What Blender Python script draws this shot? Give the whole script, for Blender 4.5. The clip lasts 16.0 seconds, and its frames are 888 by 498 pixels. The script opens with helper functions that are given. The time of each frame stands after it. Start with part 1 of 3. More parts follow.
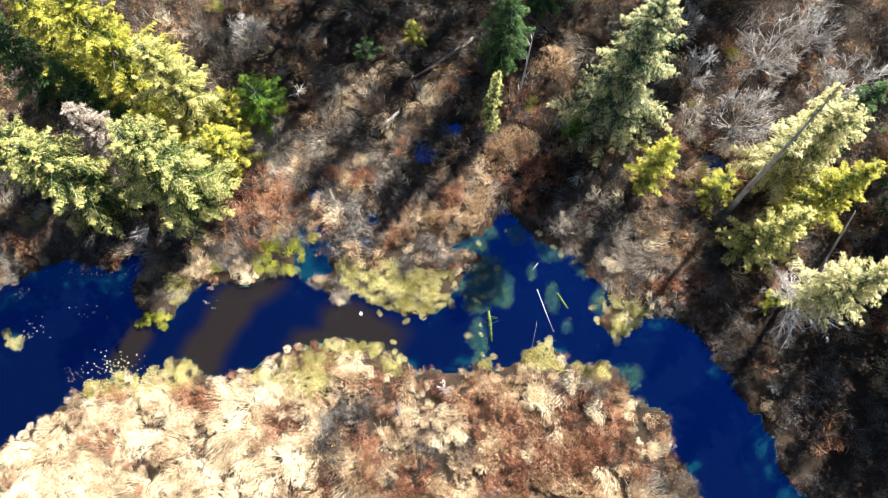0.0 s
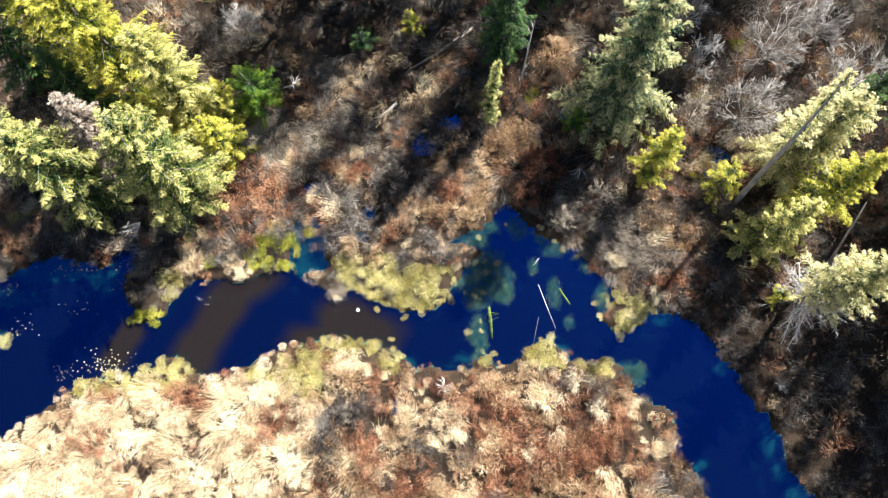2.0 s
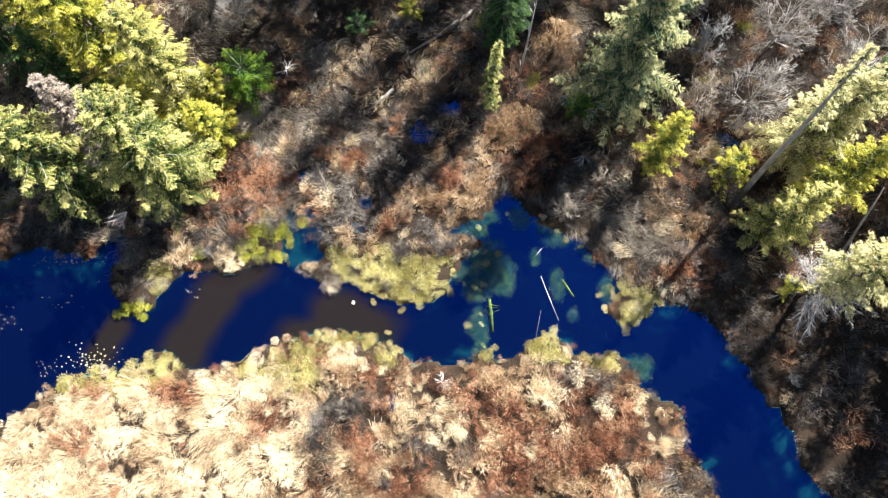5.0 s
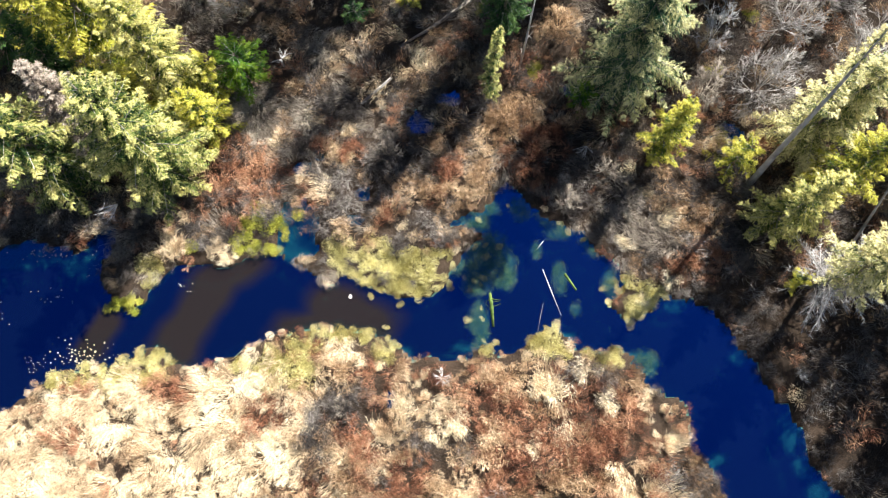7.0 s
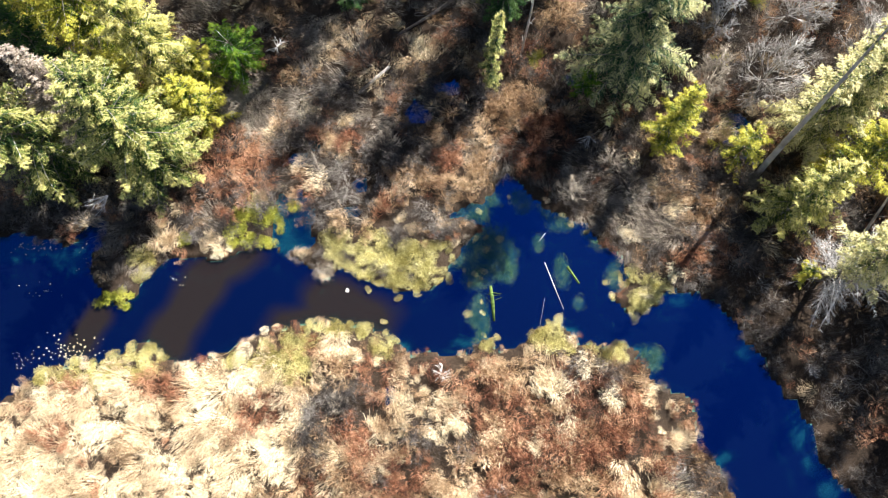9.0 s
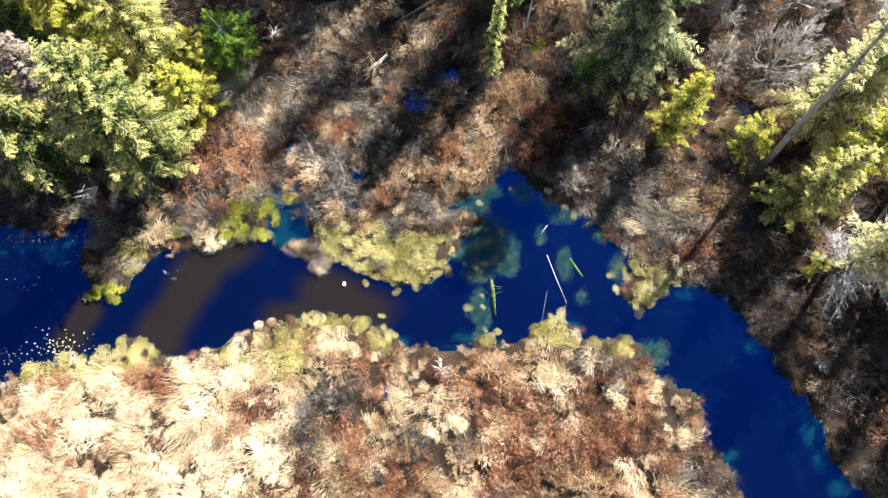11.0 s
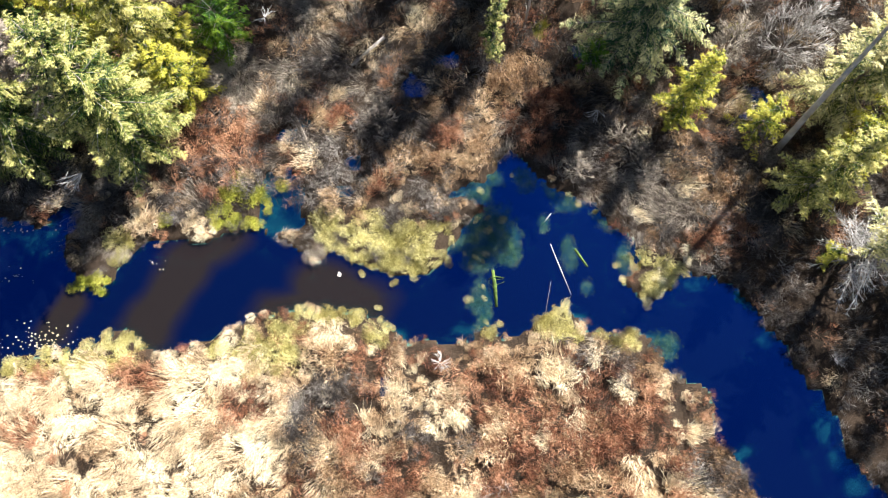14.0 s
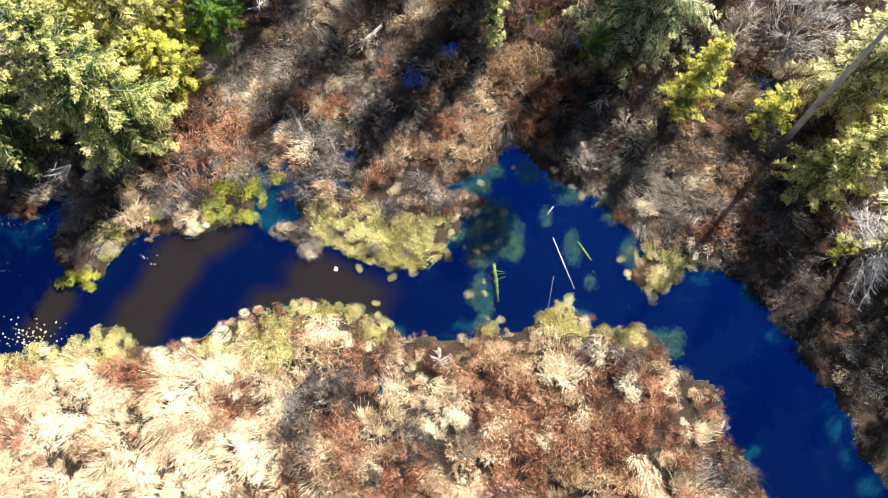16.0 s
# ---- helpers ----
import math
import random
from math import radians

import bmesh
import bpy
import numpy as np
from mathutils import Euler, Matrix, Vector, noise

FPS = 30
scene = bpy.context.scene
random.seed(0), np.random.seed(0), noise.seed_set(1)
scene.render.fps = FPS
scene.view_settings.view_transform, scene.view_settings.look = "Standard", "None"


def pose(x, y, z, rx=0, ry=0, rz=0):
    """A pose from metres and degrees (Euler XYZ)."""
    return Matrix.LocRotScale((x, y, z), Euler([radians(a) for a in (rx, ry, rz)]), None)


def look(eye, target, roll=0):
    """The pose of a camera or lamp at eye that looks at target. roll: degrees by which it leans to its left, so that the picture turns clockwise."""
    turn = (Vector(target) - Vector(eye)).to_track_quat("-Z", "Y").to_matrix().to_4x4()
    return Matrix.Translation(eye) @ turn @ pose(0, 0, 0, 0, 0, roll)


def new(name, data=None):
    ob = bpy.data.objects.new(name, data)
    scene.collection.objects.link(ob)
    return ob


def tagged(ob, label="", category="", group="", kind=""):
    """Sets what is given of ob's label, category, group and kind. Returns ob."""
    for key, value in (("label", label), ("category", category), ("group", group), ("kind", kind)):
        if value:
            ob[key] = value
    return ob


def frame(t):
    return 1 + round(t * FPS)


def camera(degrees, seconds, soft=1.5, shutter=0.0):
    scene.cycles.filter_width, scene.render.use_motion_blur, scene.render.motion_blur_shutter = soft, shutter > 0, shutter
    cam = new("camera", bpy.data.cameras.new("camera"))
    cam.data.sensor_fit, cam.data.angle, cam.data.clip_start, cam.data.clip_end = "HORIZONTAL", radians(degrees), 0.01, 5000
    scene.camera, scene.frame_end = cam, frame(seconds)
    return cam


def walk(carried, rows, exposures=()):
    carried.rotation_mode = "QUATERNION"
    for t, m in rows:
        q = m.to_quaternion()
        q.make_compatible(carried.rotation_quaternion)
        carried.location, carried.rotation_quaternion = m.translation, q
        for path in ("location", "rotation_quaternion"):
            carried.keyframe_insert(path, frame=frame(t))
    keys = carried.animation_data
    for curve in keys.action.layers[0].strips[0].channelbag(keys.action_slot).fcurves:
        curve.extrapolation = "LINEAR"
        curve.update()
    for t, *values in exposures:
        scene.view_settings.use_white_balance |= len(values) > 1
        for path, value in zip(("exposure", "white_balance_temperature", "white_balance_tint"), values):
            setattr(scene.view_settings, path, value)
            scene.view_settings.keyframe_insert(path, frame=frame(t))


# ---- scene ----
cam = camera(73.6, 16.0, soft=1.0)
# a drone sinking slowly over the creek: seconds, eye, target, roll
PATH = [
    (0.0, (0.787, -13.375, 58.859), (0.795, -2.902, 20.254), -2.26),
    (2.0, (0.785, -13.467, 57.329), (0.849, -3.024, 18.716), -2.08),
    (4.0, (0.769, -13.639, 55.792), (0.886, -3.226, 17.172), -1.87),
    (6.0, (0.743, -13.866, 54.255), (0.91, -3.482, 15.627), -1.66),
    (8.0, (0.71, -14.122, 52.723), (0.926, -3.765, 14.087), -1.44),
    (10.0, (0.673, -14.381, 51.2), (0.935, -4.049, 12.558), -1.23),
    (12.0, (0.637, -14.616, 49.693), (0.942, -4.309, 11.045), -1.03),
    (14.0, (0.603, -14.803, 48.207), (0.95, -4.518, 9.554), -0.85),
    (16.0, (0.577, -14.914, 46.748), (0.963, -4.65, 8.089), -0.7),
]
walk(cam, [(t, look(eye, target, roll)) for t, eye, target, roll in PATH])

# ---- world, sun, exposure ----
SUN_TO = Vector((0.64, 0.77, 0.0)).normalized()
SUN_UP = radians(40.5)
world = bpy.data.worlds.new("sky")
scene.world = world
world.use_nodes = True
wn = world.node_tree.nodes
sky = wn.new("ShaderNodeTexSky")
sky.sky_type = 'NISHITA'
sky.sun_disc = False
sky.sun_elevation = SUN_UP
sky.sun_rotation = math.atan2(SUN_TO.x, SUN_TO.y)
sky.ozone_density = 3.0
world.node_tree.links.new(sky.outputs[0], wn["Background"].inputs[0])
wn["Background"].inputs[1].default_value = 0.034
sun = new("sun", bpy.data.lights.new("sun", 'SUN'))
sun.data.energy = 5.0
sun.data.angle = radians(0.55)
sun.data.color = (1.0, 0.985, 0.95)
sun_way = Vector((SUN_TO.x * math.cos(SUN_UP), SUN_TO.y * math.cos(SUN_UP), math.sin(SUN_UP)))
sun.matrix_world = look(sun_way * 100, (0, 0, 0))
scene.view_settings.exposure = 1.7

rng = np.random.default_rng(7)


# ---- materials ----
def material(name):
    m = bpy.data.materials.new(name)
    m.use_nodes = True
    nt = m.node_tree
    return m, nt, nt.nodes["Principled BSDF"]


def node(nt, kind, **values):
    n = nt.nodes.new(kind)
    for key, value in values.items():
        n.inputs[key.replace("_", " ")].default_value = value
    return n


def ramp(nt, fac, stops):
    r = nt.nodes.new("ShaderNodeValToRGB")
    el = r.color_ramp.elements
    while len(el) < len(stops):
        el.new(0.5)
    for e, (p, c) in zip(el, stops):
        e.position, e.color = p, (*c, 1)
    nt.links.new(fac, r.inputs[0])
    return r.outputs[0]


def mix(nt, fac, a, b, mode='MIX'):
    n = nt.nodes.new("ShaderNodeMix")
    n.data_type, n.blend_type = 'RGBA', mode
    for sock, v in ((n.inputs[0], fac), (n.inputs[6], a), (n.inputs[7], b)):
        if isinstance(v, bpy.types.NodeSocket):
            nt.links.new(v, sock)
        else:
            sock.default_value = v if isinstance(v, float) else (*v, 1)
    return n.outputs[2]


def plant(name, stops, spread=0.45, scale=0.5, rough=0.75, through_light=0.0):
    """Stems and leaves: each blade has its own tone, clumps differ, and so do plants."""
    m, nt, p = material(name)
    geo = nt.nodes.new("ShaderNodeNewGeometry")
    info = nt.nodes.new("ShaderNodeObjectInfo")
    n1 = node(nt, "ShaderNodeTexNoise", Scale=scale, Detail=3.0)
    nt.links.new(geo.outputs["Position"], n1.inputs["Vector"])
    # lighter limb tips, darker inside: new growth, with crown shade put into the colour
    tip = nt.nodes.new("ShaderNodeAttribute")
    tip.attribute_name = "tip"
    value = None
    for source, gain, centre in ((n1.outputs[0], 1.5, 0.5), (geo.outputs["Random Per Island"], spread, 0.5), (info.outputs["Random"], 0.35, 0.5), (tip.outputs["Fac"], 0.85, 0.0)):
        a = nt.nodes.new("ShaderNodeMath")
        a.operation = 'MULTIPLY_ADD'
        nt.links.new(source, a.inputs[0])
        a.inputs[1].default_value = gain
        if value:
            b = nt.nodes.new("ShaderNodeMath")
            b.operation = 'SUBTRACT'
            nt.links.new(value, b.inputs[0])
            b.inputs[1].default_value = gain * centre
            nt.links.new(b.outputs[0], a.inputs[2])
        else:
            a.inputs[2].default_value = 0.5 - gain * centre
        value = a.outputs[0]
    col = ramp(nt, value, stops)
    nt.links.new(col, p.inputs["Base Color"])
    p.inputs["Roughness"].default_value = rough
    p.inputs["Specular IOR Level"].default_value = 0.25
    if through_light:
        tr = nt.nodes.new("ShaderNodeBsdfTranslucent")
        nt.links.new(col, tr.inputs[0])
        ms = nt.nodes.new("ShaderNodeMixShader")
        ms.inputs[0].default_value = through_light
        nt.links.new(p.outputs[0], ms.inputs[1])
        nt.links.new(tr.outputs[0], ms.inputs[2])
        nt.links.new(ms.outputs[0], nt.nodes["Material Output"].inputs[0])
    return m


STRAW = plant("straw", [(0.1, (0.50, 0.36, 0.22)), (0.4, (0.83, 0.66, 0.43)), (0.75, (0.95, 0.85, 0.61))], 0.35)
SEDGE = plant("grey_sedge", [(0.1, (0.09, 0.07, 0.055)), (0.5, (0.26, 0.215, 0.17)), (0.85, (0.50, 0.43, 0.34))], 0.45)
TAN = plant("tan_twigs", [(0.15, (0.16, 0.088, 0.045)), (0.5, (0.50, 0.325, 0.18)), (0.8, (0.84, 0.64, 0.41))])
RUST = plant("rust_twigs", [(0.15, (0.07, 0.025, 0.016)), (0.5, (0.31, 0.125, 0.065)), (0.85, (0.62, 0.36, 0.21))])
GREY = plant("grey_twigs", [(0.15, (0.032, 0.028, 0.027)), (0.5, (0.12, 0.10, 0.086)), (0.85, (0.33, 0.295, 0.26))])
MARSH = plant("marsh_green", [(0.15, (0.33, 0.28, 0.08)), (0.45, (0.63, 0.57, 0.23)), (0.85, (0.88, 0.81, 0.44))], through_light=0.2)
# needle ramps: dark stops include inner-crown shade, pale stops include sunlit tips
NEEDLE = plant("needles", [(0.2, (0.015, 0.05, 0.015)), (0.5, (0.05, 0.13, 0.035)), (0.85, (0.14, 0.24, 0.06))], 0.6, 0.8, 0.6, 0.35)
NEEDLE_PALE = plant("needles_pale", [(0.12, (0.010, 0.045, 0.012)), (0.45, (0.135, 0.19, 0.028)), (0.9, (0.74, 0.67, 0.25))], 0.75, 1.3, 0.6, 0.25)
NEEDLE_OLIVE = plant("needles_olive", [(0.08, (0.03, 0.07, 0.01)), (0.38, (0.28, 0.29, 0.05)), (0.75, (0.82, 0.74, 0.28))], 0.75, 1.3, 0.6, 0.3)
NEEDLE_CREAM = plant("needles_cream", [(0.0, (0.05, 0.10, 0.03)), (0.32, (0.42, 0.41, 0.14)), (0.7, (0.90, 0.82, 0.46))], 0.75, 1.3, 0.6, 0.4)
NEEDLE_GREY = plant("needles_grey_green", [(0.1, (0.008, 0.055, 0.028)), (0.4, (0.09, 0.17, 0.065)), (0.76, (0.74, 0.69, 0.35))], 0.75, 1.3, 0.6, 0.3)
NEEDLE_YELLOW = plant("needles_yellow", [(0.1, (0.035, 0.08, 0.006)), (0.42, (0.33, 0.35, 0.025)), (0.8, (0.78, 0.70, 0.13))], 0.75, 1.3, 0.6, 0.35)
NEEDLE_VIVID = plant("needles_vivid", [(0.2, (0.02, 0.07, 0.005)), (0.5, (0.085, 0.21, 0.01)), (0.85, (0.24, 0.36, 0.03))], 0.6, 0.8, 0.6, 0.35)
NEEDLE_DEAD = plant("needles_dead", [(0.2, (0.12, 0.09, 0.07)), (0.5, (0.28, 0.22, 0.165)), (0.85, (0.5, 0.42, 0.34))], 0.6, 0.8)
BARK = plant("bark", [(0.2, (0.10, 0.08, 0.065)), (0.6, (0.26, 0.215, 0.18)), (0.9, (0.42, 0.37, 0.32))], 0.2, 3.0, 0.9)
BARE = plant("bare_bark", [(0.2, (0.22, 0.19, 0.17)), (0.5, (0.38, 0.35, 0.32)), (0.85, (0.62, 0.58, 0.54))], 0.5, 1.0, 0.85)
DRIFT = plant("bleached_wood", [(0.2, (0.34, 0.31, 0.29)), (0.6, (0.62, 0.59, 0.56)), (0.9, (0.82, 0.8, 0.77))], 0.3, 4.0, 0.8)
MOSS = plant("mossy_wood", [(0.2, (0.035, 0.06, 0.015)), (0.6, (0.11, 0.17, 0.035)), (0.9, (0.24, 0.3, 0.09))], 0.3, 4.0, 0.9)
BOG = plant("bog_green", [(0.15, (0.16, 0.19, 0.02)), (0.45, (0.42, 0.44, 0.05)), (0.85, (0.70, 0.66, 0.16))], through_light=0.2)
PAD = plant("lily_pad", [(0.2, (0.35, 0.34, 0.22)), (0.6, (0.6, 0.55, 0.38)), (0.9, (0.8, 0.74, 0.58))], 0.6, 2.0, 0.5)


def ground_material():
    m, nt, p = material("peat_and_litter")
    geo = nt.nodes.new("ShaderNodeNewGeometry")
    n1 = node(nt, "ShaderNodeTexNoise", Scale=0.35, Detail=6.0)
    n2 = node(nt, "ShaderNodeTexNoise", Scale=9.0, Detail=6.0, Roughness=0.7)
    for n in (n1, n2):
        nt.links.new(geo.outputs["Position"], n.inputs["Vector"])
    peat = ramp(nt, n2.outputs[0], [(0.35, (0.012, 0.009, 0.007)), (0.55, (0.04, 0.028, 0.02)), (0.75, (0.13, 0.095, 0.065))])
    litter = ramp(nt, n2.outputs[0], [(0.35, (0.02, 0.013, 0.009)), (0.6, (0.075, 0.052, 0.036)), (0.8, (0.2, 0.15, 0.1))])
    land = mix(nt, ramp(nt, n1.outputs[0], [(0.4, (0, 0, 0)), (0.6, (1, 1, 1))]), peat, litter)
    # below the water line: weed and mud
    sep = nt.nodes.new("ShaderNodeSeparateXYZ")
    nt.links.new(geo.outputs["Position"], sep.inputs[0])
    weed = ramp(nt, n2.outputs[0], [(0.3, (0.04, 0.12, 0.10)), (0.55, (0.14, 0.36, 0.29)), (0.75, (0.4, 0.58, 0.36))])
    wet = node(nt, "ShaderNodeMapRange", From_Min=0.02, From_Max=-0.06)
    nt.links.new(sep.outputs[2], wet.inputs[0])
    nt.links.new(mix(nt, wet.outputs[0], land, weed), p.inputs["Base Color"])
    p.inputs["Roughness"].default_value = 0.95
    p.inputs["Specular IOR Level"].default_value = 0.1
    bump = node(nt, "ShaderNodeBump", Strength=0.8, Distance=0.15)
    nt.links.new(n2.outputs[0], bump.inputs["Height"])
    nt.links.new(bump.outputs[0], p.inputs["Normal"])
    return m


def water_material():
    """Still, peaty water: a murky dark body that hides its bed with depth, painted brown in sunlit bands, under a
    blue-tinted mirror of the sky.
    """
    m, nt, p = material("peaty_water")
    sunlit = nt.nodes.new("ShaderNodeAttribute")
    sunlit.attribute_name = "sunlit"
    # sunlit murk put into the colour: brown in the bands, near black elsewhere
    nt.links.new(mix(nt, sunlit.outputs["Fac"], (0.0008, 0.002, 0.006), (0.014, 0.0105, 0.008)), p.inputs["Base Color"])
    p.inputs["Roughness"].default_value = 0.5
    p.inputs["Specular IOR Level"].default_value = 0.0
    geo = nt.nodes.new("ShaderNodeNewGeometry")
    n1 = node(nt, "ShaderNodeTexNoise", Scale=1.2, Detail=4.0)
    nt.links.new(geo.outputs["Position"], n1.inputs["Vector"])
    bump = node(nt, "ShaderNodeBump", Strength=0.02, Distance=0.1)
    nt.links.new(n1.outputs[0], bump.inputs["Height"])
    depth = nt.nodes.new("ShaderNodeAttribute")
    depth.attribute_name = "depth"
    e = nt.nodes.new("ShaderNodeMath")
    e.operation = 'MULTIPLY'
    nt.links.new(depth.outputs["Fac"], e.inputs[0])
    e.inputs[1].default_value = -2.4
    x = nt.nodes.new("ShaderNodeMath")
    x.operation = 'EXPONENT'
    nt.links.new(e.outputs[0], x.inputs[0])
    clear = nt.nodes.new("ShaderNodeBsdfTransparent")
    clear.inputs[0].default_value = (0.32, 0.7, 0.78, 1)
    body = nt.nodes.new("ShaderNodeMixShader")
    nt.links.new(x.outputs[0], body.inputs[0])
    nt.links.new(p.outputs[0], body.inputs[1])
    nt.links.new(clear.outputs[0], body.inputs[2])
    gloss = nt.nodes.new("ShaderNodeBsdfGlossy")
    # reflected sky's deep blue put into the gloss colour, stronger than plain water
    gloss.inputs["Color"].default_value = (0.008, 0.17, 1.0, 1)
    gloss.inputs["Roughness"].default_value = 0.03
    nt.links.new(bump.outputs[0], gloss.inputs["Normal"])
    top = nt.nodes.new("ShaderNodeMixShader")
    # weaker mirror in the painted sunlit bands, so their brown stays brown
    mirror_share = node(nt, "ShaderNodeMapRange", To_Min=0.28, To_Max=0.045)
    nt.links.new(sunlit.outputs["Fac"], mirror_share.inputs[0])
    nt.links.new(mirror_share.outputs[0], top.inputs[0])
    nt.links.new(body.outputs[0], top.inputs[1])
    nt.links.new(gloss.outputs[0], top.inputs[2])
    nt.links.new(top.outputs[0], nt.nodes["Material Output"].inputs[0])
    return m


GROUND, WATER = ground_material(), water_material()


# ---- mesh helpers ----
def mesh_from(name, verts, tris, mat, smooth=False):
    """A mesh of triangles from numpy arrays."""
    verts, tris = np.asarray(verts, np.float32), np.asarray(tris, np.int32)
    me = bpy.data.meshes.new(name)
    me.vertices.add(len(verts))
    me.vertices.foreach_set("co", verts.ravel())
    me.loops.add(tris.size)
    me.loops.foreach_set("vertex_index", tris.ravel())
    me.polygons.add(len(tris))
    me.polygons.foreach_set("loop_start", np.arange(0, tris.size, 3, dtype=np.int32))
    if smooth:
        me.polygons.foreach_set("use_smooth", np.ones(len(tris), bool))
    me.update(calc_edges=True)
    me.materials.append(mat)
    return me


def under(ob, parent):
    ob.parent = parent
    return ob


def unit(v):
    return v / np.maximum(np.linalg.norm(v, axis=1, keepdims=True), 1e-6)


def blades(base, mid, tip, width, side=None):
    """Bent, tapered blades: five corners and three triangles each."""
    n = len(base)
    if side is None:
        side = unit(np.cross(tip - base, rng.normal(size=(n, 3))))
    w = np.broadcast_to(np.asarray(width, float).reshape(-1, 1), (n, 1))
    v = np.stack([base - side * w * 0.5, base + side * w * 0.5, mid - side * w * 0.42, mid + side * w * 0.42, tip], 1)
    f = np.array([[0, 1, 3], [0, 3, 2], [2, 3, 4]])
    return v.reshape(-1, 3), (f[None] + 5 * np.arange(n)[:, None, None]).reshape(-1, 3)


def darts(base, tip, width, flat=0.0):
    """Straight fine twigs and needles: one slim triangle each. flat: how firmly they lie level, as needles on a spray do."""
    n = len(base)
    side = unit(np.cross(tip - base, rng.normal(size=(n, 3)) + np.array([[0, 0, flat]]))) * np.broadcast_to(np.asarray(width, float).reshape(-1, 1), (n, 1)) * 0.5
    v = np.stack([base - side, base + side, tip], 1)
    return v.reshape(-1, 3), np.arange(3 * n).reshape(-1, 3)


def rods(a, b, ra, rb):
    """Tapered three-sided rods from a to b, each with a point at its far end when rb is small."""
    n = len(a)
    d = unit(b - a)
    s = unit(np.cross(d, np.where(np.abs(d[:, 2:]) < 0.9, [[0.0, 0, 1]], [[1.0, 0, 0]])))
    t = np.cross(d, s)
    ra, rb = [np.broadcast_to(np.asarray(r, float).reshape(-1, 1), (n, 1)) for r in (ra, rb)]
    ring = []
    for c, r in ((a, ra), (b, rb)):
        for k in range(3):
            ang = k * 2.0944
            ring.append(c + r * (s * math.cos(ang) + t * math.sin(ang)))
    v = np.stack(ring, 1)
    f = np.array([[0, 1, 4], [0, 4, 3], [1, 2, 5], [1, 5, 4], [2, 0, 3], [2, 3, 5], [3, 4, 5]])
    return v.reshape(-1, 3), (f[None] + 6 * np.arange(n)[:, None, None]).reshape(-1, 3)


def join(pieces):
    vs, fs, k = [], [], 0
    for v, f in pieces:
        vs.append(v), fs.append(f + k)
        k += len(v)
    return np.concatenate(vs), np.concatenate(fs)


def tube(points, radii, sides=8):
    """A round limb through points, closed at both ends."""
    P = np.asarray(points, float)
    v, f = [], []
    for i, (p, r) in enumerate(zip(P, radii)):
        d = P[min(i + 1, len(P) - 1)] - P[max(i - 1, 0)]
        d = d / np.linalg.norm(d)
        s = np.cross(d, [0.3, 0.9, 0.1] if abs(d[2]) > 0.5 else [0, 0, 1.0])
        s /= np.linalg.norm(s)
        u = np.cross(d, s)
        for k in range(sides):
            a = 2 * math.pi * k / sides
            wob = 1 + 0.12 * math.sin(3 * a + i * 1.7)
            v.append(p + r * wob * (s * math.cos(a) + u * math.sin(a)))
        if i:
            for k in range(sides):
                a0, a1 = (i - 1) * sides + k, (i - 1) * sides + (k + 1) % sides
                f += [[a0, a1, a1 + sides], [a0, a1 + sides, a0 + sides]]
    n = len(P)
    v += [P[0], P[-1]]
    for k in range(sides):
        f.append([n * sides, (k + 1) % sides, k])
        f.append([n * sides + 1, (n - 1) * sides + k, (n - 1) * sides + (k + 1) % sides])
    return np.array(v), np.array(f)


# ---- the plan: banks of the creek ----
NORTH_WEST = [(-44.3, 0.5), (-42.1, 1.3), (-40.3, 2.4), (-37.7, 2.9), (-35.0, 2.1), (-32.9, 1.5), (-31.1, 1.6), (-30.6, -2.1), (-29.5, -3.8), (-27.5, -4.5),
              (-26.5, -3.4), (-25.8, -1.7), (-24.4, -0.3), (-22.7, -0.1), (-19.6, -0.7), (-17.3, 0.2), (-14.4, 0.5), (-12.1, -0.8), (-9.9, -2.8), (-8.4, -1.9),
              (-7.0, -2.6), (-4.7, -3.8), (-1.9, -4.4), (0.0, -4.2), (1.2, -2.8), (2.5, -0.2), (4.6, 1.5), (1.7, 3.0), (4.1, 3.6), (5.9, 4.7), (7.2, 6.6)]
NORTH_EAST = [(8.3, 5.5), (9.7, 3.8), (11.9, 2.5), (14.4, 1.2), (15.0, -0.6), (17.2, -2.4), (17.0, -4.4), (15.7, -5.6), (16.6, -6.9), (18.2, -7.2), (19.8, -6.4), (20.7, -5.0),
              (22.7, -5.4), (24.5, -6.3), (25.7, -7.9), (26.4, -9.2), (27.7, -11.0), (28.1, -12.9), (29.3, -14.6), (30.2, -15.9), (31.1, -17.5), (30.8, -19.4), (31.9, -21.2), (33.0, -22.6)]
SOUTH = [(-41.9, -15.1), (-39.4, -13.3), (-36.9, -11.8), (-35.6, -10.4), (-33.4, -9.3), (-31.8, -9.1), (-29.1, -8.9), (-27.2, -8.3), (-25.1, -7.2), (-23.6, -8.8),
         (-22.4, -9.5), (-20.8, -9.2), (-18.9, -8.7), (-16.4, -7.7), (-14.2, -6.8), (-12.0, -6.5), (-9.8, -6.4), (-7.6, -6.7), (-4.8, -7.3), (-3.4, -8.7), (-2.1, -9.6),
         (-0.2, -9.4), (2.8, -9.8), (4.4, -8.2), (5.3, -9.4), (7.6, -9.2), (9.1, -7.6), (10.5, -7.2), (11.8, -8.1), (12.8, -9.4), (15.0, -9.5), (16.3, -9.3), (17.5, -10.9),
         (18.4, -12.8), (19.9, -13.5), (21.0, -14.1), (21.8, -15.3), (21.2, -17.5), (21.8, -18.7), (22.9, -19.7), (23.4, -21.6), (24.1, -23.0)]
